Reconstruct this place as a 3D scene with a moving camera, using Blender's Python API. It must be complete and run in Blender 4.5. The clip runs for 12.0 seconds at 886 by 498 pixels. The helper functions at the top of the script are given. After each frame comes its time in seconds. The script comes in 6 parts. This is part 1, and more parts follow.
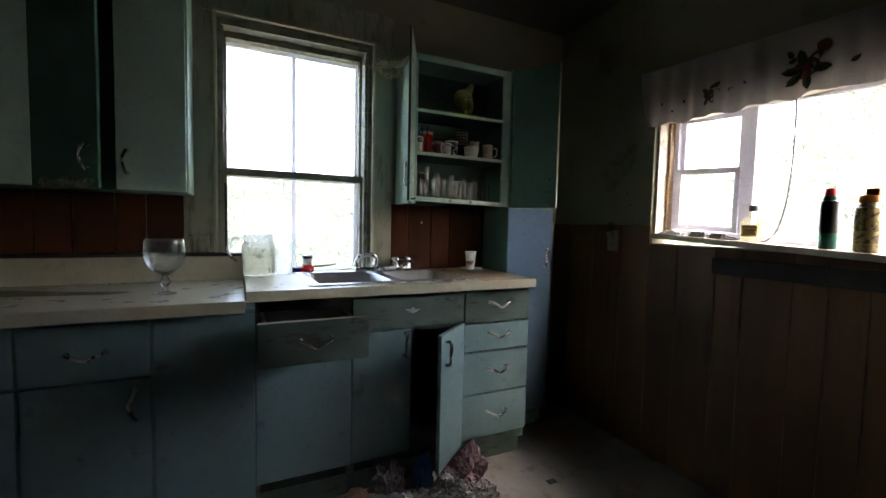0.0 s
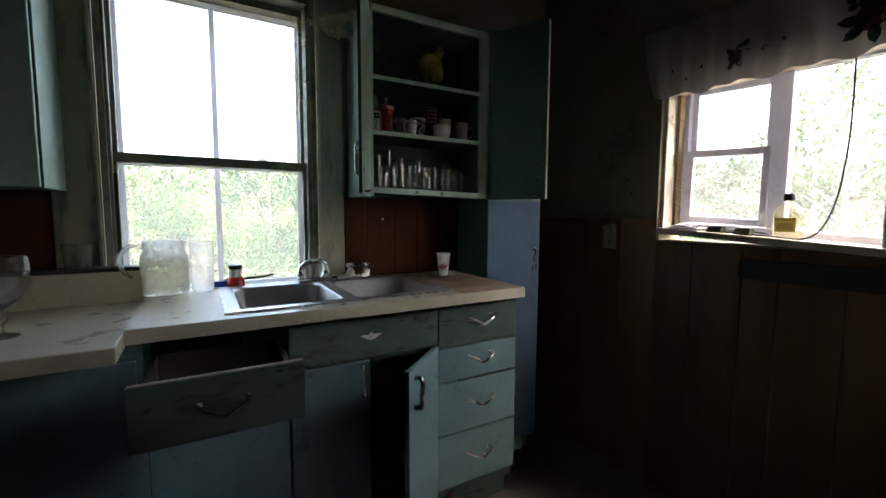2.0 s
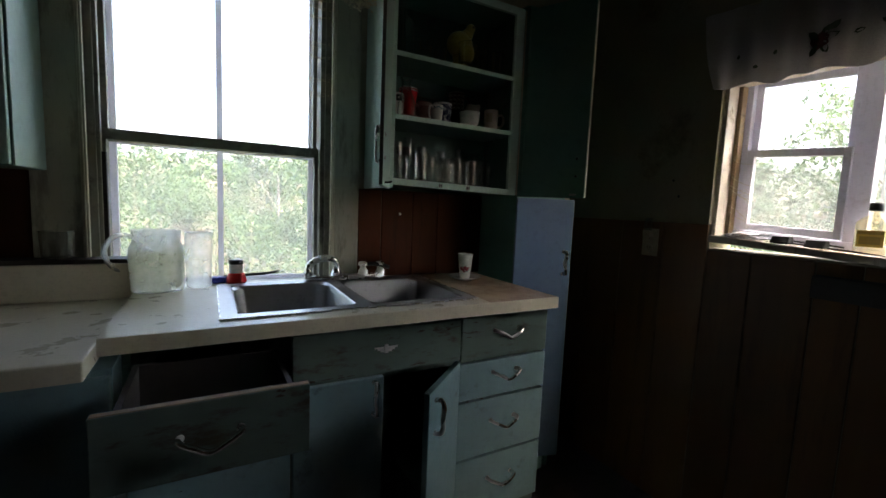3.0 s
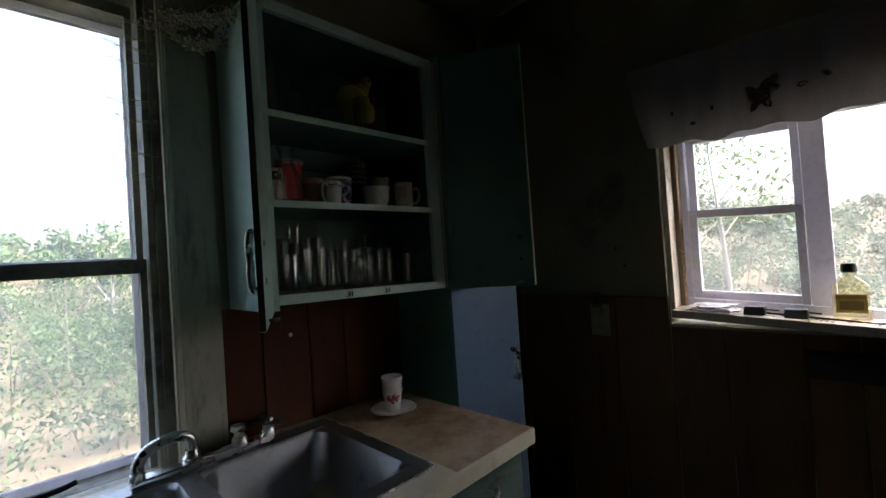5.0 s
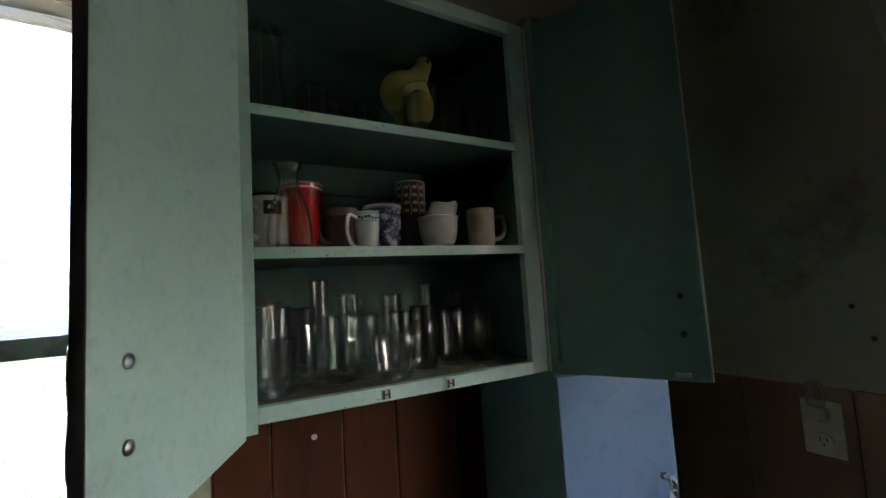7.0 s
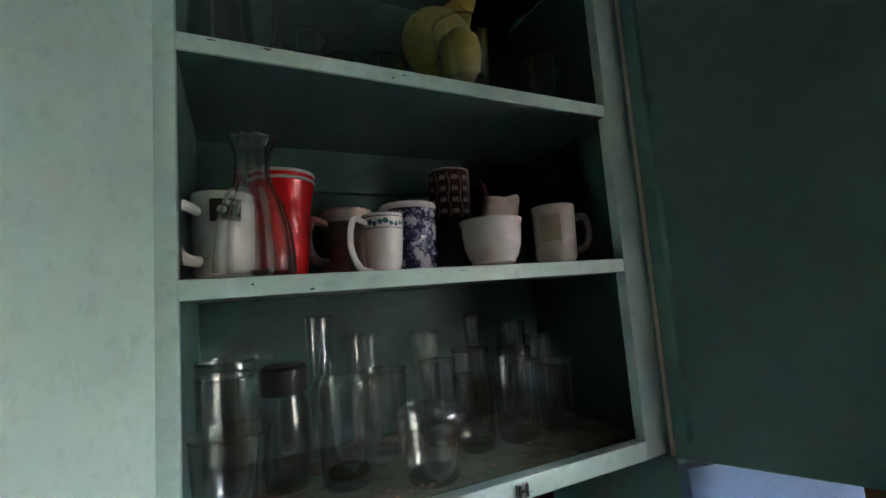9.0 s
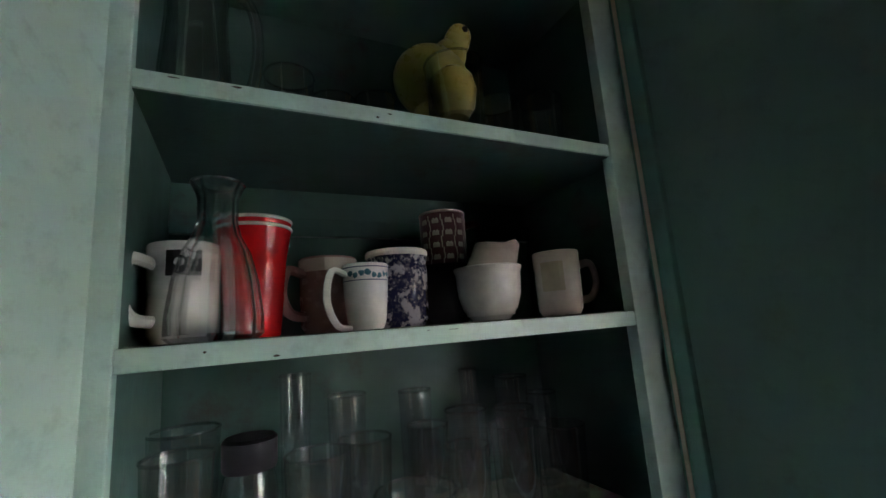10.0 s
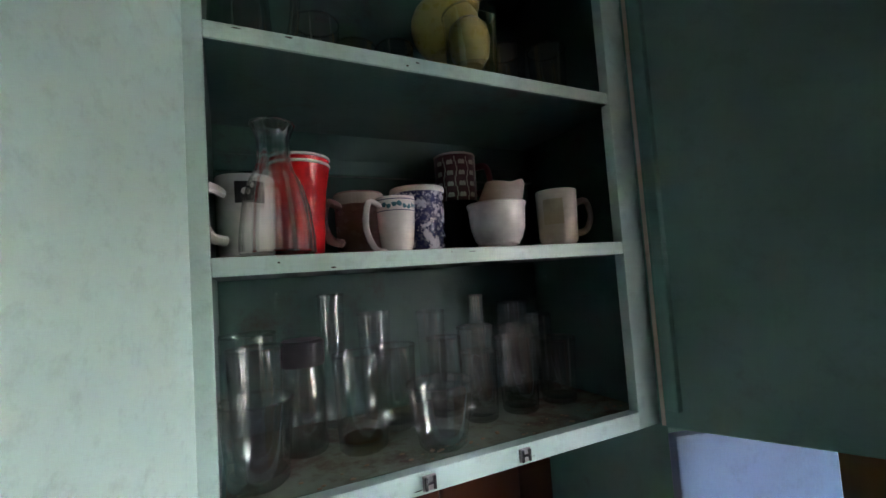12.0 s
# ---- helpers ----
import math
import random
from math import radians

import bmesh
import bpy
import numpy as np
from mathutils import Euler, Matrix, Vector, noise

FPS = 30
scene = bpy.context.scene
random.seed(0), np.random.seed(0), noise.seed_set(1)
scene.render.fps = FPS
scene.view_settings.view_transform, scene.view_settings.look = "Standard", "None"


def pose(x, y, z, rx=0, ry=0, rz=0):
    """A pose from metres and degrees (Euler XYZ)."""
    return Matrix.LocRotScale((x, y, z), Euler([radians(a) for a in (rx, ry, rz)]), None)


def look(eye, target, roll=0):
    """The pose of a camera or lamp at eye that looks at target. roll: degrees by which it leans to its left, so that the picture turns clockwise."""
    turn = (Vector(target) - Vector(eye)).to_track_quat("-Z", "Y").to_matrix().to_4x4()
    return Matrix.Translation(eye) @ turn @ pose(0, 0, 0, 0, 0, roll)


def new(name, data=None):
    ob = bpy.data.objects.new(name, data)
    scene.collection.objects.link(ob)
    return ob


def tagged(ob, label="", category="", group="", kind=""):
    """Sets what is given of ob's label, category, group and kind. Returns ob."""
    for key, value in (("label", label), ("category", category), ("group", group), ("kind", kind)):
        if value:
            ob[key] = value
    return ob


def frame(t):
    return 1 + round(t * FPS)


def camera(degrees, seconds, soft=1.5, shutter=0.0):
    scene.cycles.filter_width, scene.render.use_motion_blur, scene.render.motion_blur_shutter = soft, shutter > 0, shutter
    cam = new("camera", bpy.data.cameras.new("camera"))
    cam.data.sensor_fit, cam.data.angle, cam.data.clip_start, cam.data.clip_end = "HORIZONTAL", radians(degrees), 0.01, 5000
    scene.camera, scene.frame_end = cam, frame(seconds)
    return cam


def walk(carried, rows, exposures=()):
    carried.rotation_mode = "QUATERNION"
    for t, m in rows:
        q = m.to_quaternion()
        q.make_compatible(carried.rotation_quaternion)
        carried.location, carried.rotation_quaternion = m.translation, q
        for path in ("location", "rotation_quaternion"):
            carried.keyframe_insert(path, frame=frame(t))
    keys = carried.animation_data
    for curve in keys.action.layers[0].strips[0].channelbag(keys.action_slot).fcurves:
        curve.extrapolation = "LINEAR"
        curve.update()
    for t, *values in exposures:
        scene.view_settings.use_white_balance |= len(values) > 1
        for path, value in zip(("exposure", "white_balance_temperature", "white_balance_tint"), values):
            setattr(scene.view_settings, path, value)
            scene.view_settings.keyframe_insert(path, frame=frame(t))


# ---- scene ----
cam = camera(92.7, 12.0)
PATH = [
    (0, (-0.051, 0.071, 1.175), (0.821, 1.867, 1.057), 1.3),
    (0.5, (-0.014, 0.122, 1.163), (0.864, 1.913, 1.014), 2.8),
    (1, (0.026, 0.165, 1.172), (0.933, 1.939, 0.995), 1.9),
    (1.5, (0.052, 0.236, 1.17), (0.911, 2.028, 0.948), 0.3),
    (2, (0.147, 0.443, 1.212), (1.142, 2.17, 1.04), 0.3),
    (2.5, (0.17, 0.558, 1.217), (1.236, 2.226, 0.935), 3.1),
    (2.7, (0.164, 0.586, 1.216), (1.157, 2.304, 0.959), 3.5),
    (4.3, (0.355, 0.934, 1.309), (1.363, 2.659, 1.396), -2.3),
    (4.5, (0.35, 0.98, 1.326), (1.432, 2.659, 1.43), -3.7),
    (5, (0.333, 1.089, 1.374), (1.752, 2.498, 1.414), -3.9),
    (5.5, (0.374, 1.15, 1.429), (1.941, 2.388, 1.531), -4.3),
    (6, (0.504, 1.251, 1.46), (1.893, 2.68, 1.633), -4.1),
    (6.5, (0.628, 1.309, 1.477), (1.767, 2.943, 1.663), -2.9),
    (7, (0.674, 1.399, 1.465), (1.707, 3.104, 1.631), -3.6),
    (7.2, (0.679, 1.463, 1.466), (1.71, 3.166, 1.654), -3.5),
    (8.8, (0.766, 1.638, 1.503), (1.703, 3.399, 1.639), -4.4),
    (9, (0.794, 1.65, 1.509), (1.683, 3.431, 1.709), -4.4),
    (9.5, (0.832, 1.672, 1.532), (1.693, 3.448, 1.857), -4.7),
    (10, (0.83, 1.683, 1.535), (1.699, 3.45, 1.885), -4.2),
    (10.5, (0.818, 1.681, 1.528), (1.695, 3.455, 1.813), -3.5),
    (11, (0.802, 1.673, 1.516), (1.688, 3.455, 1.719), -3.7),
    (11.5, (0.783, 1.66, 1.511), (1.678, 3.442, 1.665), -3.8),
    (12, (0.767, 1.635, 1.507), (1.674, 3.414, 1.623), -4.0),
]
EXPOSURES = [(0.0, 4.8, 7000, 12), (1.5, 4.3, 7000, 12), (2.5, 4.0, 7050, 11), (4.5, 3.25, 6650, 12), (5.5, 3.75, 6550, 13), (6.2, 4.57, 6600, 12), (7.0, 5.23, 6600, 12), (9.0, 6.13, 6250, 19), (9.5, 6.05, 6250, 19), (10.2, 6.08, 6250, 19), (12.0, 6.45, 6250, 23)]
walk(cam, [(t, look(eye, target, roll)) for t, eye, target, roll in PATH], EXPOSURES)

# ---- light ----
SUN_ELEVATION, SUN_TURN = 63.0, 143.0
world = bpy.data.worlds.new("world")
scene.world = world
world.use_nodes = True
wn, wl = world.node_tree.nodes, world.node_tree.links
sky = wn.new("ShaderNodeTexSky")
sky.sky_type, sky.sun_disc = "NISHITA", False
sky.sun_elevation, sky.sun_rotation = radians(SUN_ELEVATION), radians(SUN_TURN)
sky.air_density, sky.dust_density, sky.ozone_density = 1.0, 6.0, 1.0
wn["Background"].inputs["Strength"].default_value = 0.15
wl.new(sky.outputs["Color"], wn["Background"].inputs["Color"])
sun = new("sun", bpy.data.lights.new("sun", "SUN"))
sun.data.energy, sun.data.angle, sun.data.color = 0.8, radians(1.5), (1.0, 0.95, 0.87)
sun.rotation_euler = (radians(90 - SUN_ELEVATION), 0, radians(180 - SUN_TURN))

# ---- materials ----
def nodes_of(name):
    m = bpy.data.materials.new(name)
    m.use_nodes = True
    nt = m.node_tree
    return m, nt.nodes, nt.links, nt.nodes["Principled BSDF"]


def noise_node(n, l, scale, detail=4.0, rough=0.6, stretch=(1, 1, 1)):
    geo = n.new("ShaderNodeNewGeometry")
    mp = n.new("ShaderNodeMapping")
    mp.inputs["Scale"].default_value = stretch
    tx = n.new("ShaderNodeTexNoise")
    tx.inputs["Scale"].default_value, tx.inputs["Detail"].default_value, tx.inputs["Roughness"].default_value = scale, detail, rough
    l.new(geo.outputs["Position"], mp.inputs["Vector"])
    l.new(mp.outputs["Vector"], tx.inputs["Vector"])
    return tx.outputs["Fac"]


def ramp(n, l, source, lo, hi):
    r = n.new("ShaderNodeMapRange")
    r.inputs["From Min"].default_value, r.inputs["From Max"].default_value = lo, hi
    l.new(source, r.inputs["Value"])
    return r.outputs["Result"]


def blend(n, l, fac, a, b):
    mx = n.new("ShaderNodeMix")
    mx.data_type = "RGBA"
    l.new(fac, mx.inputs["Factor"])
    for socket, value in ((mx.inputs["A"], a), (mx.inputs["B"], b)):
        if isinstance(value, tuple):
            socket.default_value = (*value, 1)
        else:
            l.new(value, socket)
    return mx.outputs["Result"]


def surface(name, base, second, stain, rough=0.5, big=3.0, small=60.0, stain_from=0.58, stain_to=0.72, stain_scale=9.0,
            bump=0.15, bump_scale=220.0, metal=0.0, stretch=(1, 1, 1), random_tint=0.0, coat=0.0, shine=0.5):
    """Base colour varied at two scales, with stains and a fine relief."""
    m, n, l, p = nodes_of(name)
    col = blend(n, l, ramp(n, l, noise_node(n, l, big, 3, 0.6, stretch), 0.3, 0.7), base, second)
    col = blend(n, l, ramp(n, l, noise_node(n, l, stain_scale, 6, 0.7, stretch), stain_from, stain_to), col, stain)
    dark = tuple(c * 0.72 for c in base)
    col = blend(n, l, ramp(n, l, noise_node(n, l, small, 4, 0.7, stretch), 0.52, 0.85), col, dark)
    if random_tint:
        info = n.new("ShaderNodeObjectInfo")
        hsv = n.new("ShaderNodeHueSaturation")
        l.new(ramp_to(n, l, info.outputs["Random"], 1 - random_tint, 1 + random_tint), hsv.inputs["Value"])
        l.new(col, hsv.inputs["Color"])
        col = hsv.outputs["Color"]
    l.new(col, p.inputs["Base Color"])
    l.new(ramp_to(n, l, noise_node(n, l, 14, 5), max(rough - 0.14, 0.03), min(rough + 0.16, 1)), p.inputs["Roughness"])
    p.inputs["Metallic"].default_value = metal
    p.inputs["Coat Weight"].default_value = coat
    p.inputs["Specular IOR Level"].default_value = shine
    b = n.new("ShaderNodeBump")
    b.inputs["Strength"].default_value, b.inputs["Distance"].default_value = bump, 0.002
    l.new(noise_node(n, l, bump_scale, 3, 0.6, stretch), b.inputs["Height"])
    l.new(b.outputs["Normal"], p.inputs["Normal"])
    return m


def ramp_to(n, l, source, lo, hi):
    r = n.new("ShaderNodeMapRange")
    r.inputs["To Min"].default_value, r.inputs["To Max"].default_value = lo, hi
    l.new(source, r.inputs["Value"])
    return r.outputs["Result"]


def clear_glass(name, tint=(1, 1, 1), rough=0.005, dust=0.0012):
    """Thin-walled glass: clear straight through, shining at its surface, with a film of dust."""
    m, n, l, p = nodes_of(name)
    n.remove(p)
    clear, shine, facing, mix = n.new("ShaderNodeBsdfTransparent"), n.new("ShaderNodeBsdfGlossy"), n.new("ShaderNodeLayerWeight"), n.new("ShaderNodeMixShader")
    smear = blend(n, l, ramp(n, l, noise_node(n, l, 25, 5), 0.35, 0.75), tint, tuple(c * 0.93 for c in tint))
    l.new(smear, clear.inputs["Color"])
    l.new(ramp_to(n, l, noise_node(n, l, 30, 5), rough, rough + 0.02), shine.inputs["Roughness"])
    power, scale = n.new("ShaderNodeMath"), n.new("ShaderNodeMath")
    power.operation, power.inputs[1].default_value = "POWER", 3.0
    scale.operation, scale.inputs[1].default_value, scale.inputs[2].default_value = "MULTIPLY_ADD", 0.85, 0.15
    l.new(facing.outputs["Facing"], power.inputs[0])
    l.new(power.outputs["Value"], scale.inputs[0])
    l.new(scale.outputs["Value"], mix.inputs["Fac"])
    l.new(clear.outputs["BSDF"], mix.inputs[1])
    l.new(shine.outputs["BSDF"], mix.inputs[2])
    film, dirty = n.new("ShaderNodeBsdfTranslucent"), n.new("ShaderNodeMixShader")
    film.inputs["Color"].default_value = (0.82 * tint[0], 0.82 * tint[1], 0.80 * tint[2], 1)
    l.new(ramp_to(n, l, noise_node(n, l, 18, 6, 0.7), dust * 0.4, dust * 1.6), dirty.inputs["Fac"])
    l.new(mix.outputs["Shader"], dirty.inputs[1])
    l.new(film.outputs["BSDF"], dirty.inputs[2])
    l.new(dirty.outputs["Shader"], n["Material Output"].inputs["Surface"])
    return m


def thick_glass(name, tint, dust, thin=0.0):
    """Solid glass that bends the light, with a film of dust; thin: the share of light that passes straight through."""
    m, n, l, p = nodes_of(name)
    p.inputs["Base Color"].default_value = (*tint, 1)
    p.inputs["Transmission Weight"].default_value, p.inputs["IOR"].default_value = 1.0, 1.46
    l.new(ramp_to(n, l, noise_node(n, l, 30, 5), 0.0, 0.02), p.inputs["Roughness"])
    film, dirty = n.new("ShaderNodeBsdfTranslucent"), n.new("ShaderNodeMixShader")
    film.inputs["Color"].default_value = (0.82, 0.82, 0.78, 1)
    l.new(ramp_to(n, l, noise_node(n, l, 18, 6, 0.7), dust * 0.4, dust * 1.6), dirty.inputs["Fac"])
    straight, wall = n.new("ShaderNodeBsdfTransparent"), n.new("ShaderNodeMixShader")
    wall.inputs["Fac"].default_value = thin
    l.new(p.outputs["BSDF"], wall.inputs[1])
    l.new(straight.outputs["BSDF"], wall.inputs[2])
    l.new(wall.outputs["Shader"], dirty.inputs[1])
    l.new(film.outputs["BSDF"], dirty.inputs[2])
    l.new(dirty.outputs["Shader"], n["Material Output"].inputs["Surface"])
    return m


def dusty_pane(name, dust):
    """Window glass with a film of dust that scatters the daylight; it also imitates bloom."""
    m, n, l, p = nodes_of(name)
    p.inputs["Transmission Weight"].default_value, p.inputs["IOR"].default_value, p.inputs["Roughness"].default_value = 1.0, 1.02, 0.0
    p.inputs["Coat Weight"].default_value, p.inputs["Coat IOR"].default_value = 1.0, 1.5
    film = n.new("ShaderNodeBsdfTranslucent")
    film.inputs["Color"].default_value = (0.86, 0.85, 0.86, 1)
    mix = n.new("ShaderNodeMixShader")
    l.new(ramp_to(n, l, noise_node(n, l, 9, 6, 0.7), dust * 0.5, dust * 1.5), mix.inputs["Fac"])
    l.new(p.outputs["BSDF"], mix.inputs[1])
    l.new(film.outputs["BSDF"], mix.inputs[2])
    l.new(mix.outputs["Shader"], n["Material Output"].inputs["Surface"])
    return m


def plain(name, base, rough=0.5, metal=0.0, transmission=0.0, coat=0.0):
    m, n, l, p = nodes_of(name)
    light = tuple(min(1, c * 1.08) for c in base)
    dark = tuple(c * 0.85 for c in base)
    l.new(blend(n, l, ramp(n, l, noise_node(n, l, 40, 4), 0.3, 0.7), dark, light), p.inputs["Base Color"])
    l.new(ramp_to(n, l, noise_node(n, l, 90, 4), max(rough - 0.08, 0.02), rough + 0.1), p.inputs["Roughness"])
    p.inputs["Metallic"].default_value, p.inputs["Transmission Weight"].default_value = metal, transmission
    p.inputs["Coat Weight"].default_value = coat
    return m


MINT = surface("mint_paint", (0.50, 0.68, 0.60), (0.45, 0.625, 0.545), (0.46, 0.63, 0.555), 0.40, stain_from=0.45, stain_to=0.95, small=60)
# Also serves as a darker copy of the mint on shaded faces.
GREEN = surface("green_paint", (0.135, 0.30, 0.24), (0.115, 0.26, 0.205), (0.10, 0.15, 0.13), 0.45, stain_from=0.62, stain_to=0.8, small=30)
# Dark copy of the mint: the cupboard's inner shade put into its colour.
SHADED_MINT = surface("shaded_mint_paint", (0.056, 0.135, 0.110), (0.045, 0.112, 0.092), (0.05, 0.055, 0.04), 0.5, stain_from=0.56, stain_to=0.72, small=25)
BLUE = surface("blue_paint", (0.20, 0.325, 0.345), (0.165, 0.275, 0.295), (0.07, 0.095, 0.09), 0.42, stain_from=0.6, stain_to=0.75, small=30)
LAVENDER = surface("lavender_blue_paint", (0.15, 0.235, 0.35), (0.12, 0.20, 0.31), (0.09, 0.12, 0.16), 0.4, stain_from=0.64, stain_to=0.78, small=35)
WORN = surface("worn_green_paint", (0.105, 0.158, 0.133), (0.085, 0.125, 0.105), (0.055, 0.042, 0.024), 0.5, stain_from=0.54, stain_to=0.66, stretch=(1, 1, 3), small=20)
WOOD_EDGE = surface("bare_wood_edge", (0.34, 0.24, 0.14), (0.27, 0.19, 0.11), (0.12, 0.08, 0.05), 0.7, stretch=(1, 6, 6))
CASING = surface("old_casing_paint", (0.46, 0.43, 0.32), (0.38, 0.36, 0.27), (0.16, 0.14, 0.10), 0.55, stain_from=0.5, stain_to=0.7, stretch=(3, 3, 0.7), small=18)
CREAM = surface("cream_trim_paint", (0.62, 0.57, 0.42), (0.52, 0.47, 0.34), (0.20, 0.16, 0.10), 0.5, stain_from=0.55, stain_to=0.72, stretch=(3, 3, 0.6))
SASH = surface("weathered_sash_paint", (0.36, 0.34, 0.27), (0.28, 0.27, 0.21), (0.10, 0.09, 0.07), 0.6, stain_from=0.5, stain_to=0.68, stretch=(1, 1, 1))
PLASTER = surface("stained_plaster", (0.37, 0.335, 0.235), (0.29, 0.265, 0.185), (0.14, 0.12, 0.08), 0.85, big=1.5, stain_scale=2.5, bump=0.3)
# Ceiling colour is kept dark to hold bounced light down.
CEILING = surface("low_bounce_ceiling", (0.13, 0.12, 0.10), (0.10, 0.09, 0.075), (0.05, 0.045, 0.035), 0.9, big=1.2, stain_scale=2.0, bump=0.3)
PLANK = surface("stained_pine_plank", (0.25, 0.12, 0.04), (0.175, 0.08, 0.027), (0.07, 0.032, 0.015), 0.42, big=5, stretch=(1, 1, 0.12), stain_from=0.55, stain_to=0.75, small=90, random_tint=0.22)
RED_PLANK = surface("red_brown_panel", (0.115, 0.036, 0.015), (0.08, 0.025, 0.011), (0.04, 0.015, 0.009), 0.75, big=5, stretch=(1, 1, 0.12), small=90, random_tint=0.2, shine=0.2)
VINYL = surface("worn_floor_vinyl", (0.30, 0.275, 0.28), (0.20, 0.185, 0.185), (0.10, 0.085, 0.075), 0.5, big=2.2, stain_scale=5, stain_from=0.52, stain_to=0.7, small=40)
LAMINATE = surface("counter_laminate", (0.68, 0.625, 0.47), (0.63, 0.575, 0.43), (0.54, 0.47, 0.34), 0.30, big=4, stain_scale=4, stain_from=0.5, stain_to=0.8, small=120, bump=0.03)
BROWN_TOP = surface("water_stained_laminate", (0.54, 0.42, 0.28), (0.37, 0.25, 0.15), (0.20, 0.10, 0.045), 0.36, big=5, stain_scale=6, stain_from=0.45, stain_to=0.65, small=100, bump=0.06)
STEEL = surface("dull_steel", (0.44, 0.44, 0.43), (0.35, 0.35, 0.34), (0.17, 0.15, 0.12), 0.38, metal=1.0, stain_from=0.6, stain_to=0.8, bump=0.03)
CHROME = surface("tarnished_chrome", (0.78, 0.77, 0.74), (0.68, 0.67, 0.63), (0.28, 0.24, 0.19), 0.26, metal=1.0, stain_from=0.64, stain_to=0.75, bump=0.02)
VINYL_WHITE = surface("white_window_vinyl", (0.80, 0.80, 0.88), (0.74, 0.74, 0.82), (0.50, 0.48, 0.50), 0.35, stain_from=0.6, stain_to=0.8)
JAMB = surface("bare_window_jamb", (0.80, 0.73, 0.62), (0.70, 0.62, 0.50), (0.34, 0.25, 0.16), 0.6, stain_from=0.58, stain_to=0.68, stretch=(2, 2, 0.8))


def let_through(m, share):
    """Adds translucency so a frame looks brightened by glare from the window."""
    n, l = m.node_tree.nodes, m.node_tree.links
    p, back, mix = n["Principled BSDF"], n.new("ShaderNodeBsdfTranslucent"), n.new("ShaderNodeMixShader")
    back.inputs["Color"].default_value = (0.86, 0.85, 0.88, 1)
    mix.inputs["Fac"].default_value = share
    l.new(p.outputs["BSDF"], mix.inputs[1])
    l.new(back.outputs["BSDF"], mix.inputs[2])
    l.new(mix.outputs["Shader"], n["Material Output"].inputs["Surface"])
    return m


let_through(VINYL_WHITE, 0.15)
PANE = dusty_pane("dusty_window_glass", 0.085)
HAZY_PANE = dusty_pane("hazy_window_glass", 0.034)
# Half translucent, in place of the glare over thin bars.
BAR = let_through(surface("glare_lit_glazing_bar", (0.72, 0.72, 0.70), (0.64, 0.64, 0.62), (0.40, 0.38, 0.36), 0.6), 0.5)
# For unseen walls: dark so that little light bounces back.
LOW_BOUNCE_WALL = surface("low_bounce_wall", (0.075, 0.05, 0.032), (0.06, 0.038, 0.024), (0.03, 0.02, 0.014), 0.6, big=4, stretch=(1, 1, 0.15))
GLASS = clear_glass("drinking_glass", (0.95, 0.97, 0.96), dust=0.0006)
# Film stronger than dust alone, to make the glass glow before the window.
DUSTY_GLASS = clear_glass("dusty_pitcher_glass", (0.99, 0.99, 0.97), 0.02, 0.30)
THICK_GLASS = thick_glass("thick_clear_glass", (0.98, 0.99, 0.98), 0.004, 0.30)
AMBER = clear_glass("amber_residue", (0.85, 0.5, 0.12), 0.08)
BLACK = plain("black_plastic", (0.018, 0.018, 0.02), 0.45)
STAIN = surface("dried_spill", (0.20, 0.14, 0.08), (0.30, 0.23, 0.15), (0.08, 0.05, 0.03), 0.4, big=12, stain_scale=20, stain_from=0.4, stain_to=0.6)
BARE = surface("bare_dark_wood", (0.055, 0.035, 0.022), (0.04, 0.026, 0.016), (0.02, 0.014, 0.01), 0.7)
# For dark boards, and for strips that stand in for shade.
DARK = surface("dark_board_and_shade", (0.05, 0.042, 0.036), (0.04, 0.033, 0.028), (0.02, 0.018, 0.015), 0.6)

# ---- mesh helpers ----
def box(bm, x0, x1, y0, y1, z0, z1, bevel=0.0, m=None):
    made = bmesh.ops.create_cube(bm, size=1.0)["verts"]
    at = Matrix.Translation(((x0 + x1) / 2, (y0 + y1) / 2, (z0 + z1) / 2)) @ Matrix.Diagonal((x1 - x0, y1 - y0, z1 - z0, 1))
    bmesh.ops.transform(bm, matrix=at, verts=made)
    if bevel:
        edges = list({e for v in made for e in v.link_edges})
        made = bmesh.ops.bevel(bm, geom=edges, offset=bevel, segments=2, profile=0.6, affect="EDGES")["verts"]
        made = list({v for v in made} | {w for v in made for f in v.link_faces for w in f.verts})
    if m is not None:
        bmesh.ops.transform(bm, matrix=m, verts=made)
    return bm


def boxes(*rows, bevel=0.0, m=None):
    bm = bmesh.new()
    for r in rows:
        box(bm, *r, bevel=bevel, m=m)
    return bm


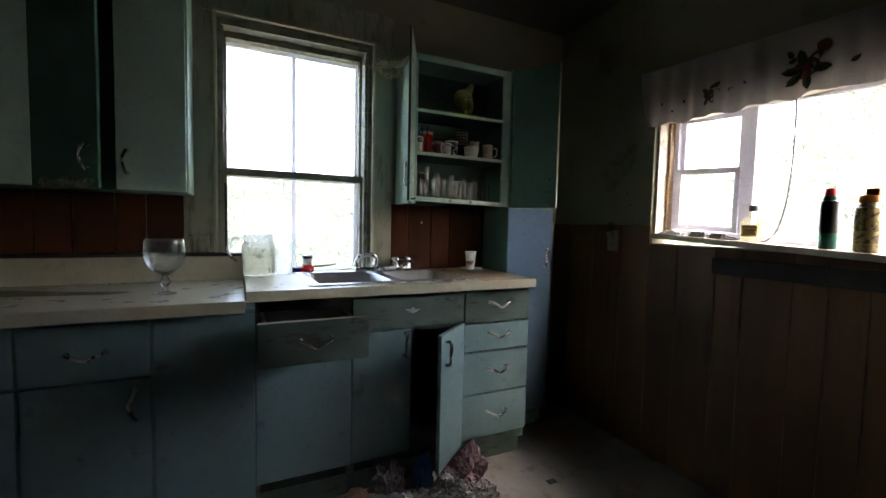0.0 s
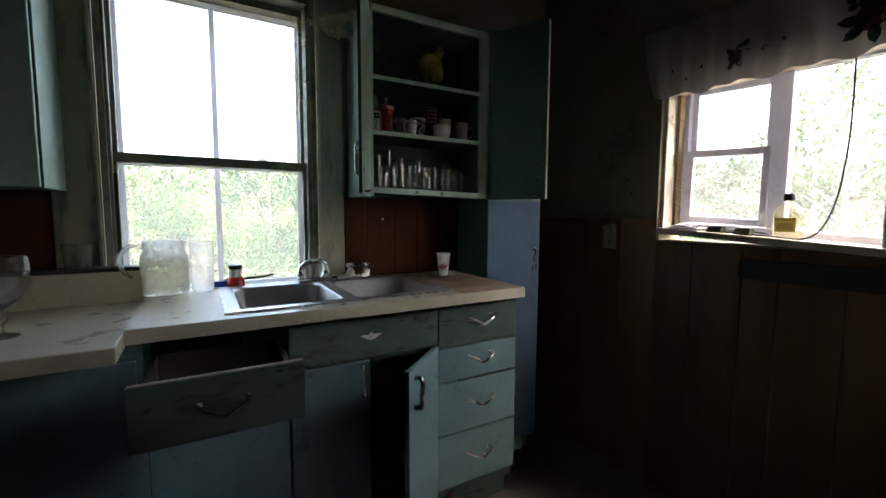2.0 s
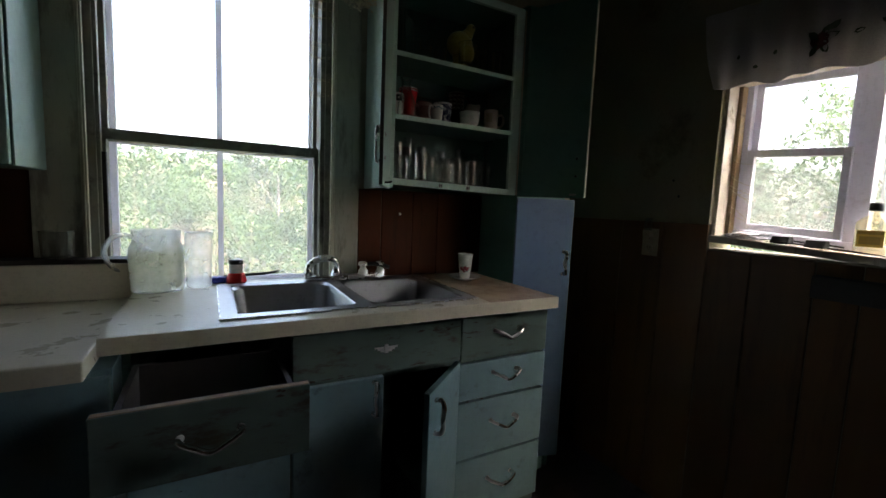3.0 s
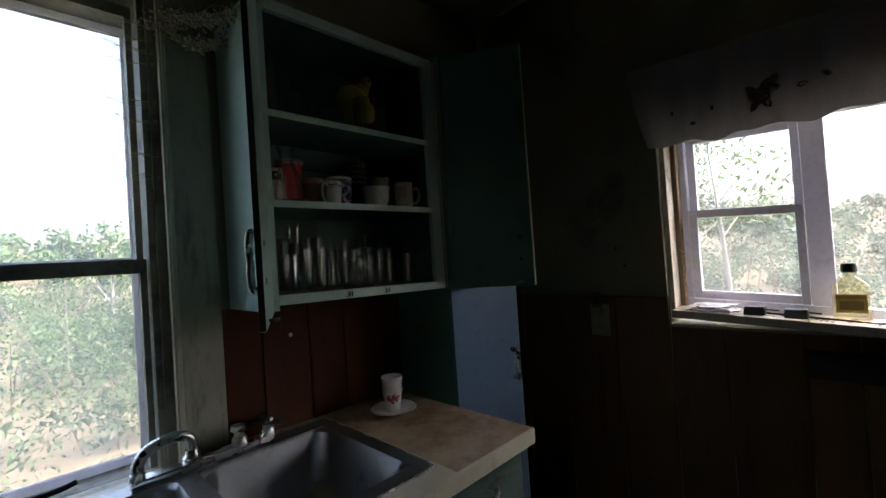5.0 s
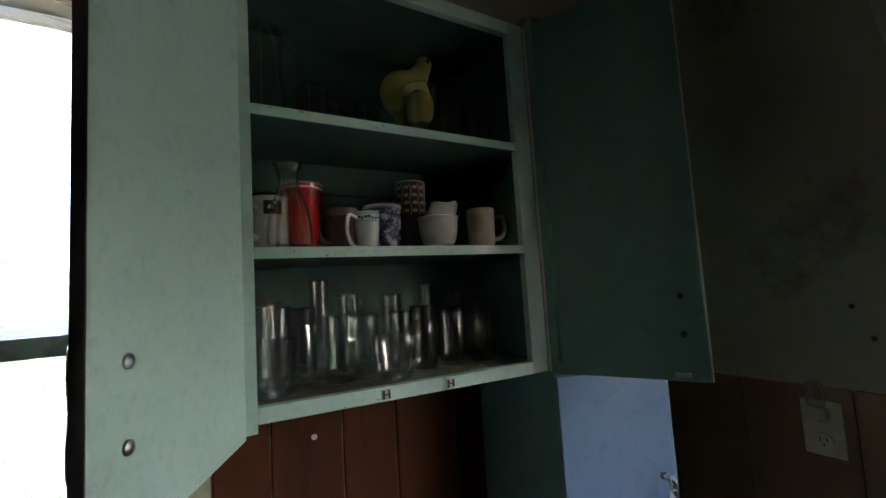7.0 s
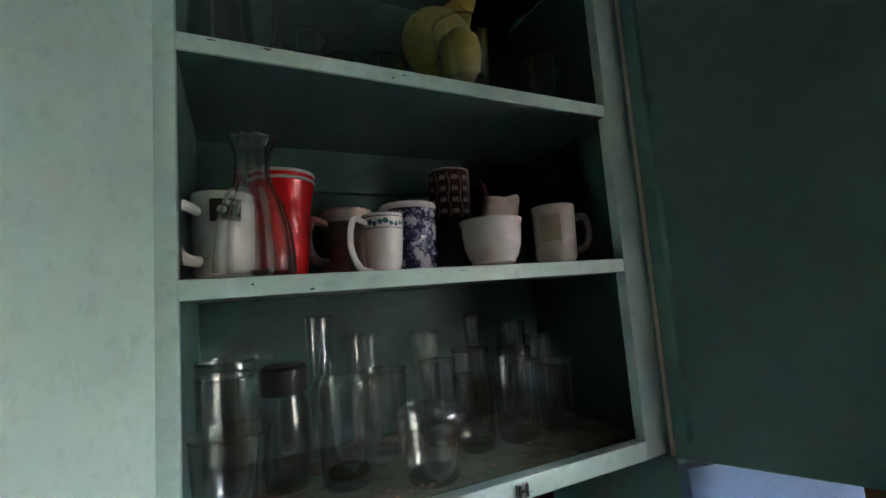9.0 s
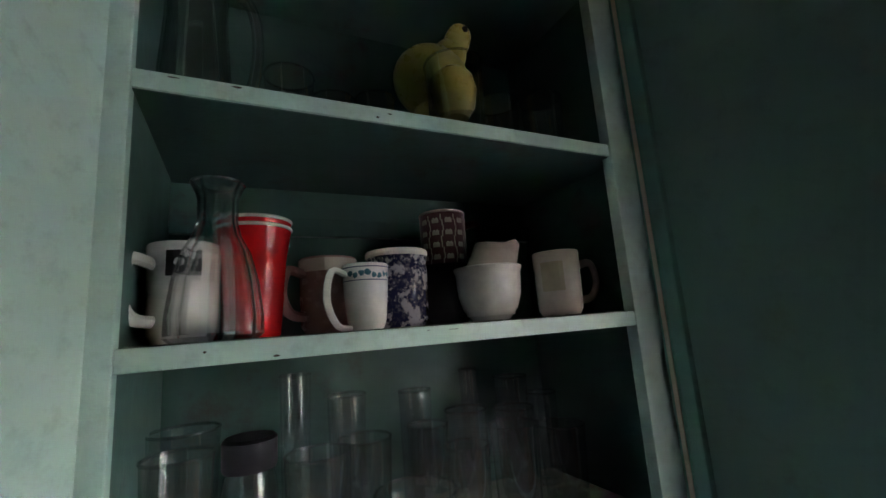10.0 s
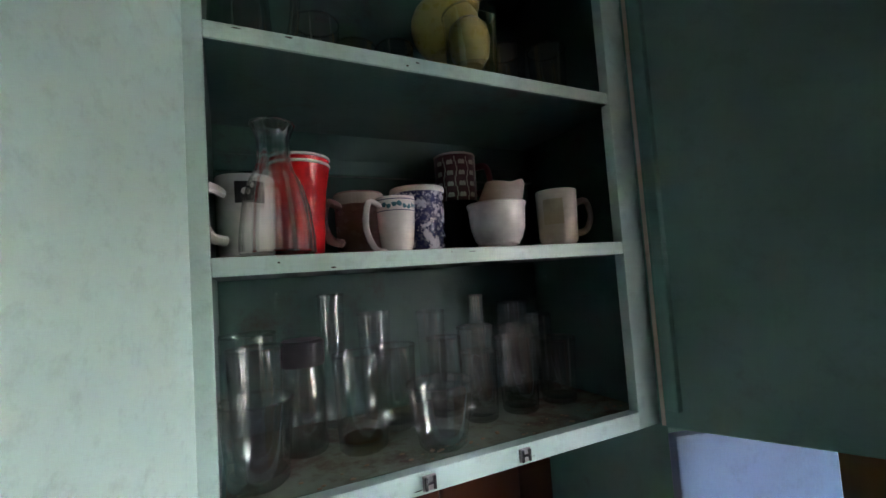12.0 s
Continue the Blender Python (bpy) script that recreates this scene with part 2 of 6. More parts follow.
def lathe(profile, segments=32, bm=None, m=None, ribs=0, rib=0.0):
    """Turns a profile of (radius, height) about z. ribs and rib flute the side."""
    bm = bm or bmesh.new()
    rings = []
    for r, z in profile:
        if r < 1e-5:
            rings.append([bm.verts.new((0, 0, z))])
            continue
        ring = []
        for i in range(segments):
            a = 2 * math.pi * i / segments
            rr = r * (1 + rib * math.cos(ribs * a)) if ribs else r
            ring.append(bm.verts.new((rr * math.cos(a), rr * math.sin(a), z)))
        rings.append(ring)
    for a, b in zip(rings, rings[1:]):
        for i in range(segments):
            j = (i + 1) % segments
            quad = [a[i % len(a)], a[j % len(a)], b[j % len(b)], b[i % len(b)]]
            quad = list(dict.fromkeys(quad))
            if len(quad) > 2:
                bm.faces.new(quad)
    if m is not None:
        bmesh.ops.transform(bm, matrix=m, verts=[v for ring in rings for v in ring])
    bmesh.ops.recalc_face_normals(bm, faces=bm.faces)
    return bm


def tube(points, radius, sides=8, bm=None, flat=1.0, smooth=4):
    """A bar of round section along points, rounded between them."""
    bm = bm or bmesh.new()
    pts = [Vector(p) for p in points]
    if smooth > 1 and len(pts) > 2:
        fine = []
        for i in range(len(pts) - 1):
            a, b, c, d = pts[max(i - 1, 0)], pts[i], pts[i + 1], pts[min(i + 2, len(pts) - 1)]
            for k in range(smooth):
                u = k / smooth
                fine.append(0.5 * (2 * b + (c - a) * u + (2 * a - 5 * b + 4 * c - d) * u * u + (3 * b - 3 * c + d - a) * u ** 3))
        pts = fine + [pts[-1]]
    rings, side = [], None
    for i, p in enumerate(pts):
        ahead = (pts[min(i + 1, len(pts) - 1)] - pts[max(i - 1, 0)]).normalized()
        if side is None:
            side = ahead.orthogonal().normalized()
        side = (side - ahead * side.dot(ahead)).normalized()
        other = ahead.cross(side)
        rr = radius[min(i * len(radius) // len(pts), len(radius) - 1)] if isinstance(radius, (list, tuple)) else radius
        rings.append([bm.verts.new(p + rr * (math.cos(t) * side + flat * math.sin(t) * other)) for t in (2 * math.pi * k / sides for k in range(sides))])
    for a, b in zip(rings, rings[1:]):
        for k in range(sides):
            bm.faces.new((a[k], a[(k + 1) % sides], b[(k + 1) % sides], b[k]))
    bm.faces.new(rings[0][::-1])
    bm.faces.new(rings[-1])
    return bm


def root_of(ob):
    while ob.parent:
        ob = ob.parent
    return ob


def mesh_of(name, bm, material, smooth=False):
    bmesh.ops.recalc_face_normals(bm, faces=bm.faces)
    me = bpy.data.meshes.new(name)
    bm.to_mesh(me)
    bm.free()
    me.materials.append(material)
    if smooth:
        me.polygons.foreach_set("use_smooth", [True] * len(me.polygons))
        me.set_sharp_from_angle(angle=radians(38))
    return me


def thing(name, at, label, category, group=""):
    ob = new(name)
    ob.location, ob.empty_display_size = at, 0.05
    return tagged(ob, label, category, group)


def part(name, bm, material, parent, label="", smooth=False):
    """Links a bmesh in world coordinates as one mesh under a thing or a part."""
    bmesh.ops.transform(bm, matrix=Matrix.Translation(-root_of(parent).location), verts=bm.verts)
    ob = new(name, mesh_of(name, bm, material, smooth))
    ob.parent = parent
    return tagged(ob, label)


def single(name, bm, material, label, category, at=(0, 0, 0), smooth=False, group="", kind=""):
    """A thing of one mesh."""
    bmesh.ops.transform(bm, matrix=Matrix.Translation(-Vector(at)), verts=bm.verts)
    ob = new(name, mesh_of(name, bm, material, smooth))
    ob.location = at
    return tagged(ob, label, category, group, kind)


def structure(name, bm, material, label, category, smooth=False):
    return single(name, bm, material, label, category, kind="structure", smooth=smooth)


def plate(xs, ys, holes, z0, z1):
    """One flat piece on a grid of xs and ys, open at the cells named in holes."""
    bm = bmesh.new()
    at = {}

    def v(i, j, k):
        if (i, j, k) not in at:
            at[i, j, k] = bm.verts.new((xs[i], ys[j], (z0, z1)[k]))
        return at[i, j, k]

    solid = {(i, j) for i in range(len(xs) - 1) for j in range(len(ys) - 1)} - set(holes)
    for i, j in solid:
        for k in (0, 1):
            bm.faces.new((v(i, j, k), v(i + 1, j, k), v(i + 1, j + 1, k), v(i, j + 1, k)))
        for di, dj, a, b in ((-1, 0, (i, j), (i, j + 1)), (1, 0, (i + 1, j), (i + 1, j + 1)), (0, -1, (i, j), (i + 1, j)), (0, 1, (i, j + 1), (i + 1, j + 1))):
            if (i + di, j + dj) not in solid:
                bm.faces.new((v(*a, 0), v(*b, 0), v(*b, 1), v(*a, 1)))
    return bm


# ---- the room ----
X0, X1, Y0, Y1, TOP = -2.3, 1.865, -1.7, 2.30, 2.42
structure("floor", boxes((X0 - 0.15, X1 + 0.15, Y0 - 0.15, Y1 + 0.26, -0.12, 0.0)), VINYL, "worn pale vinyl floor, stained and dusty", "floor")
# Slab overhangs the walls as unseen eaves against the sun.
structure("ceiling", boxes((X0 - 0.5, X1 + 0.5, Y0 - 0.5, Y1 + 0.45, TOP, TOP + 0.2)), CEILING, "plaster ceiling coloured dark to limit bounced light", "ceiling")
WX0, WX1, WZ0, WZ1 = -0.138, 0.592, 0.86, 2.092
wall_north = structure("wall_north", boxes(
    (X0 - 0.15, WX0, Y1, Y1 + 0.26, 0, TOP), (WX1, X1 + 0.15, Y1, Y1 + 0.26, 0, TOP),
    (WX0, WX1, Y1, Y1 + 0.26, 0, WZ0), (WX0, WX1, Y1, Y1 + 0.26, WZ1, TOP)), PLASTER, "stained olive plaster wall round the sash window", "wall")
EY0, EY1, EZ0, EZ1 = 0.58, 1.560, 1.10, 1.735
wall_east = structure("wall_east", boxes(
    (X1, X1 + 0.15, Y0 - 0.15, EY0, 0, TOP), (X1, X1 + 0.15, EY1, Y1, 0, TOP),
    (X1, X1 + 0.15, EY0, EY1, 0, EZ0), (X1, X1 + 0.15, EY0, EY1, EZ1, TOP)), PLASTER, "yellowed plaster wall above pine wainscot", "wall")
# Unseen walls added to close the room and keep bounce low.
wall_south = structure("wall_south", boxes((X0 - 0.15, X1, Y0 - 0.15, Y0, 0, TOP)), LOW_BOUNCE_WALL, "unseen closing wall, dark to limit bounced light", "wall")
wall_west = structure("wall_west", boxes((X0 - 0.15, X0, Y0, Y1, 0, TOP)), LOW_BOUNCE_WALL, "unseen closing wall, dark to limit bounced light", "wall")

# ---- sash window over the sink ----
window_1 = tagged(thing("window_1", (0.22, 2.34, WZ0), "old wooden sash window with peeling paint and dusty panes", "window"), kind="structure")
part("window_frame", boxes(
    (WX0, WX0 + 0.02, 2.302, 2.54, WZ0, WZ1), (WX1 - 0.02, WX1, 2.302, 2.54, WZ0, WZ1),
    (WX0 + 0.02, WX1 - 0.02, 2.302, 2.54, WZ1 - 0.03, WZ1), (WX0 + 0.02, WX1 - 0.02, 2.302, 2.54, WZ0, WZ0 + 0.025),
    (WX1 - 0.035, WX1 - 0.02, 2.31, 2.335, WZ0 + 0.025, WZ1 - 0.03), (WX0 + 0.02, WX0 + 0.03, 2.31, 2.335, WZ0 + 0.025, WZ1 - 0.03), bevel=0.002), SASH, window_1)


def sash(name, y0, y1, z0, z1, lower):
    gx0, gx1 = -0.099, 0.542
    bottom, top = (z0 + 0.03, z1 - 0.034) if lower else (z0 + 0.034, z1 - 0.027)
    xs, zs = (WX0 + 0.021, gx0, gx1, WX1 - 0.036), (z0, bottom, top, z1)
    bm = plate(xs, zs, [(1, 1)], y0, y1)
    bmesh.ops.transform(bm, matrix=Matrix(((1, 0, 0, 0), (0, 0, 1, 0), (0, 1, 0, 0), (0, 0, 0, 1))), verts=bm.verts)
    return part(name, bm, SASH, window_1)


def storm(name, y0, y1, z0, z1):
    """The outer glazing: two panes with a bar between."""
    gx0, gx1, mid = WX0 + 0.021, WX1 - 0.021, 0.221
    bm = plate((gx0, gx0 + 0.02, mid - 0.010, mid + 0.010, gx1 - 0.02, gx1), (z0, z0 + 0.02, z1 - 0.02, z1), [(1, 1), (3, 1)], y0, y1)
    bmesh.ops.transform(bm, matrix=Matrix(((1, 0, 0, 0), (0, 0, 1, 0), (0, 1, 0, 0), (0, 0, 0, 1))), verts=bm.verts)
    s = part(name, bm, BAR, window_1, "glazing bars made translucent to look bright with glare")
    for a, b in ((gx0 + 0.02, mid - 0.010), (mid + 0.010, gx1 - 0.02)):
        p = part("pane", boxes((a, b, (y0 + y1) / 2 - 0.0015, (y0 + y1) / 2 + 0.0015, z0 + 0.02, z1 - 0.02)), PANE, s, "dusty clear glass")
        p.visible_shadow = False


sash("lower_sash", 2.337, 2.367, WZ0 + 0.026, 1.420, True)
sash("upper_sash", 2.372, 2.402, 1.386, WZ1 - 0.031, False)
storm("outer_sash", 2.495, 2.515, WZ0 + 0.026, 1.410)
storm("outer_sash", 2.495, 2.515, 1.4105, WZ1 - 0.031)
# Dark strip put in for the shadow along the jamb.
part("jamb_shade_strip", boxes((-0.1165, -0.0965, 2.318, 2.336, WZ0 + 0.03, 1.345), bevel=0.002), DARK, window_1, "dark strip standing in for shade at the jamb")

trim_1 = tagged(thing("trim_1", (0.22, 2.29, 0.0), "wide flat painted window casing with a thin rounded bead", "trim"), kind="structure")
for name, row in (("casing_board", (-0.268, WX0, 2.278, 2.2995, 0.93, WZ1 + 0.01)), ("casing_board", (WX1, 0.702, 2.278, 2.2995, 0.93, WZ1 + 0.01)),
                  ("casing_head", (-0.268, 0.702, 2.278, 2.2995, WZ1 + 0.01, 2.26))):
    part(name, boxes(row, bevel=0.003), CASING, trim_1)
for row in ((WX0 - 0.012, WX0 + 0.004, 2.262, 2.2775, 0.93, WZ1 + 0.004), (WX1 - 0.004, WX1 + 0.012, 2.262, 2.2775, 0.93, WZ1 + 0.004),
            (WX0 - 0.012, WX1 + 0.012, 2.262, 2.2775, WZ1 + 0.0045, WZ1 + 0.018)):
    part("bead", boxes(row, (row[0] + 0.005, row[1] - 0.005, 2.258, 2.262, row[4] + 0.001, row[5] - 0.001), bevel=0.0015), CREAM, trim_1, "chipped cream bead")

# ---- wide window in the side wall, sagging towards its far end ----
SAG = Matrix.Identity(4)
SAG[2][1], SAG[2][3] = 0.055, -0.055 * 1.53


def sagged(bm):
    bmesh.ops.transform(bm, matrix=SAG, verts=bm.verts)
    return bm


window_2 = tagged(thing("window_2", (1.95, 0.7, 1.15), "white vinyl window with a small double sash beside a wide pane", "window"), kind="structure")
SX0, SX1 = 1.965, 2.005
part("window_frame", sagged(boxes((SX0, SX1, 0.60, 1.556, 1.150, 1.178), (SX0, SX1, 0.60, 1.556, 1.735, 1.765), (SX0, SX1, 1.510, 1.556, 1.178, 1.735),
     (SX0, SX1, 1.150, 1.205, 1.178, 1.735), (SX0, SX1, 0.60, 0.628, 1.178, 1.735), bevel=0.002)), VINYL_WHITE, window_2, "white vinyl frame and mullion")
for name, x0, x1, z0, z1 in (("lower_sash", 1.960, 1.982, 1.180, 1.478), ("upper_sash", 1.984, 2.003, 1.452, 1.733)):
    s = part(name, sagged(boxes((x0, x1, 1.207, 1.228, z0, z1), (x0, x1, 1.484, 1.508, z0, z1), (x0, x1, 1.228, 1.484, z0, z0 + 0.026), (x0, x1, 1.228, 1.484, z1 - 0.026, z1), bevel=0.002)), VINYL_WHITE, window_2)
    pane = part("pane", sagged(boxes(((x0 + x1) / 2 - 0.0015, (x0 + x1) / 2 + 0.0015, 1.226, 1.486, z0 + 0.024, z1 - 0.024))), HAZY_PANE, s, "hazy glass")
    pane.visible_shadow = False
pane = part("pane", sagged(boxes((1.984, 1.988, 0.626, 1.152, 1.176, 1.737))), HAZY_PANE, window_2, "hazy glass")
pane.visible_shadow = False
part("jamb", boxes((1.868, 1.964, 1.544, 1.559, 1.15, 1.73), bevel=0.002), JAMB, window_2, "bare cream jamb board, stained")
part("jamb", boxes((1.868, 1.964, 0.583, 0.598, 1.10, 1.73), bevel=0.002), JAMB, window_2, "bare cream jamb board, stained")
part("jamb_strip", boxes((1.930, 1.9635, 1.529, 1.5435, 1.155, 1.71), bevel=0.001), WOOD_EDGE, window_2, "bare brown wood strip")
part("window_sill", sagged(boxes((1.823, 1.9635, 0.585, 1.5435, 1.128, 1.153), bevel=0.003)), JAMB, window_2, "dirty cream sill")
part("head_board", boxes((1.8655, 1.9635, 0.5985, 1.5435, 1.712, 1.732), bevel=0.002), JAMB, window_2)

# ---- handles and cabinets ----
def handle_mesh(m, length=0.095, out=0.03, droop=0.016):
    """A bowed bar along local x, standing out along local -y, drooping along local -z."""
    h = length / 2
    bm = tube([(-h, 0, 0), (-h, -out * 0.7, 0.002), (-h * 0.55, -out, -droop * 0.35), (0, -out * 0.92, -droop), (h * 0.55, -out, -droop * 0.35), (h, -out * 0.7, 0.002), (h, 0, 0)], 0.0056, 10, flat=1.35)
    for s in (-h, h):
        lathe([(0, 0), (0.008, 0), (0.0075, 0.003), (0, 0.004)], 12, bm, Matrix.Translation((s, 0, 0)) @ Matrix.Rotation(radians(90), 4, "X"))
    bmesh.ops.transform(bm, matrix=m, verts=bm.verts)
    return bm


def slab_door(name, parent, hinge, width, z0, z1, turn, material, label="", side=1, thick=0.018):
    """A door panel hinged at hinge (x, y); side 1: it reaches to the right of its hinge when shut; turn: degrees open. Returns the part and its pose."""
    m = Matrix.Translation((hinge[0], hinge[1], 0)) @ Matrix.Rotation(radians(-side * turn), 4, "Z")
    a, b = (0.0, width) if side > 0 else (-width, 0.0)
    return part(name, boxes((a, b, -thick, 0, z0, z1), bevel=0.003, m=m), material, parent, label), m


def panels(parent, material, *rows, bevel=0.0012):
    """Boards of a cabinet, each a part of its own: a name and its extents."""
    for name, *r in rows:
        part(name, boxes(tuple(r), bevel=bevel), material, parent)


def chips(parent, x0, x1, z0, z1, y, count, size, seed, label="flaked bare patch"):
    """Thin patches of bare dark wood where the paint has come off."""
    r = random.Random(seed)
    for _ in range(count):
        bm = bmesh.new()
        cx, cz, w, h = r.uniform(x0, x1), r.uniform(z0, z1), size * r.uniform(0.3, 1.6), size * r.uniform(0.08, 0.3)
        n = 9
        ring = [bm.verts.new((cx + w * r.uniform(0.6, 1.1) * math.cos(6.283 * k / n), y, cz + h * r.uniform(0.5, 1.2) * math.sin(6.283 * k / n))) for k in range(n)]
        f = bm.faces.new(ring)
        made = bmesh.ops.extrude_face_region(bm, geom=[f])["geom"]
        bmesh.ops.translate(bm, vec=(0, 0.0004, 0), verts=[e for e in made if isinstance(e, bmesh.types.BMVert)])
        part("flaked_patch", bm, BARE, parent, label)


# upper cupboard beside the window, both doors wide open
upper = thing("wall_cupboard", (1.02, 2.17, 1.276), "mint-painted wall cupboard with open doors, full of glasses and mugs", "cupboard")
CX0, CX1, CF = 0.739, 1.2985, 2.046
# Inner boards and shelves carry their shade in the paint.
panels(upper, SHADED_MINT, ("inner_side", CX0, CX0 + 0.014, CF + 0.0165, 2.2755, 1.277, 2.012), ("side_panel", CX1 - 0.014, CX1, CF + 0.016, 2.2755, 1.277, 2.012),
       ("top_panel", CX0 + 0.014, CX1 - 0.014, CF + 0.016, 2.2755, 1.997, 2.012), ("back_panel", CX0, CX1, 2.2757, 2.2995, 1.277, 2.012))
panels(upper, MINT, ("side_panel", CX0 - 0.018, CX0 - 0.0003, CF + 0.016, 2.2755, 1.277, 2.012))


def tilted(bm):
    """The cupboard's floor drops a little from the window to the corner."""
    for v in bm.verts:
        if v.co.z < 1.34:
            v.co.z -= 0.024 * (v.co.x - 1.02)
    return bm


part("bottom_panel", tilted(boxes((CX0 + 0.014, CX1 - 0.014, CF + 0.0165, 2.2755, 1.285, 1.303), bevel=0.0012)), SHADED_MINT, upper)
for row in ((CX0 - 0.017, 0.7535, CF, CF + 0.016, 1.277, 2.012), (1.258, CX1, CF, CF + 0.016, 1.277, 2.012)):
    part("stile", boxes(row, bevel=0.0012), MINT, upper)
part("bottom_rail", tilted(boxes((0.7535, 1.258, CF, CF + 0.016, 1.2825, 1.3055), bevel=0.0012)), MINT, upper, "pale mint front rail with two catches")
part("top_rail", boxes((0.7535, 1.258, CF, CF + 0.016, 1.985, 2.012), bevel=0.0012), MINT, upper)
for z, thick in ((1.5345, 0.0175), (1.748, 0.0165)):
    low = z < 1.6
    part("shelf", boxes((CX0 + 0.0145, CX1 - 0.0145, CF + (0.004 if low else 0.006), 2.2752, z - thick, z), bevel=0.0015), SHADED_MINT, upper)
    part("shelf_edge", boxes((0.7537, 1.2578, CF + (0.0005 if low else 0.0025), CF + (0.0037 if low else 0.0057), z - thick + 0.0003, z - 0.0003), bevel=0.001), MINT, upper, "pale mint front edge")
part("shelf_cleat", boxes((CX0 + 0.0145, CX1 - 0.0145, 2.262, 2.275, 1.665, 1.690), bevel=0.002), SHADED_MINT, upper)
for k, (z, y) in enumerate(((1.526, CF - 0.0002), (1.740, CF + 0.0018), (1.294, CF - 0.0007))):
    chips(upper, 0.765, 1.25, z - 0.006, z + 0.006, y, 4, 0.0035, 40 + k, "scuffed brown nick")
for x in (0.942, 1.063):
    z = 1.294 - 0.024 * (x - 1.02)
    lt = part("latch", boxes((x - 0.0075, x + 0.0075, CF - 0.003, CF - 0.0003, z - 0.0075, z + 0.0075), bevel=0.001), STEEL, upper, "small steel cupboard catch")
    part("latch_bars", boxes((x - 0.006, x - 0.0035, CF - 0.0055, CF - 0.0033, z - 0.0065, z + 0.0065), (x + 0.0035, x + 0.006, CF - 0.0055, CF - 0.0033, z - 0.0065, z + 0.0065), (x - 0.0034, x + 0.0034, CF - 0.005, CF - 0.0033, z - 0.001, z + 0.001)), BLACK, lt)
DOOR_W, DZ0, DZ1 = 0.283, 1.272, 2.008
LEFT_W = 0.292
ldoor, lm = slab_door("door", upper, (CX0, CF - 0.001), LEFT_W, DZ0, DZ1, 115.5, MINT, "pale mint door standing open", 1, 0.011)
part("handle", handle_mesh(lm @ Matrix.Translation((LEFT_W - 0.022, -0.011, 1.388)) @ Matrix.Rotation(radians(90), 4, "Y"), 0.095, 0.010, 0.001), CHROME, ldoor, "chrome bow handle", True)
for z in (1.354, 1.420):
    part("bolt", lathe([(0, 0.004), (0.004, 0.0038), (0.0062, 0.002), (0.0062, 0)], 16, None, lm @ Matrix.Translation((LEFT_W - 0.043, 0.0, z)) @ Matrix.Rotation(radians(-90), 4, "X")), STEEL, ldoor, "", True)
part("hook_catch", tube([lm @ Vector(p) for p in ((LEFT_W - 0.064, 0.001, DZ0 + 0.012), (LEFT_W - 0.064, 0.012, DZ0 + 0.012), (LEFT_W - 0.049, 0.022, DZ0 + 0.014))], 0.003), BLACK, ldoor)
# Shadow on the door's thickness, put in as a dark strip.
part("edge_strip", boxes((LEFT_W + 0.0003, LEFT_W + 0.002, -0.0105, -0.0005, DZ0 + 0.002, DZ1 - 0.002), m=lm), DARK, ldoor, "door edge coloured dark for its shadow")
# Right door's inner face is coloured darker to hold its shade.
rdoor, rm = slab_door("door", upper, (CX1 - 0.002, CF - 0.001), DOOR_W, DZ0, DZ1, 116, GREEN, "inner face of an open door, coloured dark for shade", -1)
part("handle", handle_mesh(rm @ Matrix.Translation((-DOOR_W + 0.035, -0.018, 1.368)) @ Matrix.Rotation(radians(90), 4, "Y"), 0.095, 0.026, 0.004), CHROME, rdoor, "chrome bow handle", True)
for z in (1.354, 1.420):
    part("bolt", lathe([(0, 0.004), (0.003, 0.0038), (0.005, 0.002), (0.005, 0)], 14, None, rm @ Matrix.Translation((-DOOR_W + 0.035, 0.0, z)) @ Matrix.Rotation(radians(-90), 4, "X")), BLACK, rdoor, "", True)
part("hook_catch", boxes((-DOOR_W + 0.03, -DOOR_W + 0.055, 0.0005, 0.006, DZ0 + 0.008, DZ0 + 0.016), bevel=0.002, m=rm), STEEL, rdoor)
part("edge_strip", boxes((-DOOR_W - 0.0018, -DOOR_W - 0.0003, -0.0175, -0.0005, DZ0 + 0.002, DZ1 - 0.002), m=rm), CREAM, rdoor, "bare pale door edge")

part("hinge_strip", boxes((-0.0085, -0.0035, 0.0003, 0.0030, DZ0 + 0.004, DZ1 - 0.004), bevel=0.0006, m=rm), CREAM, rdoor, "pale worn strip along the hinges")

# tall cupboard at the counter's end
tall = thing("tall_cupboard", (1.43, 2.17, 0.0), "tall narrow green cupboard with a blue lower door ajar", "cupboard")
panels(tall, GREEN, ("side_panel", 1.3005, 1.317, 2.036, 2.2995, 0.02, 2.01), ("side_panel", 1.553, 1.570, 2.036, 2.2995, 0.02, 2.01), ("plinth", 1.317, 1.553, 2.05, 2.2995, 0.0, 0.12), ("back_panel", 1.317, 1.553, 2.28, 2.2995, 0.12, 2.01),
       ("top_panel", 1.3005, 1.570, 2.036, 2.2995, 2.0105, 2.026), ("shelf", 1.3175, 1.5525, 2.045, 2.2795, 0.62, 0.636), ("rail", 1.3175, 1.5525, 2.036, 2.052, 1.262, 1.302))
tdoor, tm = slab_door("door", tall, (1.296, 2.0345), 0.256, 0.13, 1.268, 17, LAVENDER, "lavender-blue lower door standing ajar", 1)
part("handle", handle_mesh(tm @ Matrix.Translation((0.222, -0.018, 1.000)) @ Matrix.Rotation(radians(90), 4, "Y"), 0.095, 0.026, 0.004), CHROME, tdoor, "chrome bow handle", True)
part("upper_door", boxes((1.3005, 1.570, 2.0175, 2.0355, 1.296, 2.02), bevel=0.003), GREEN, tall)

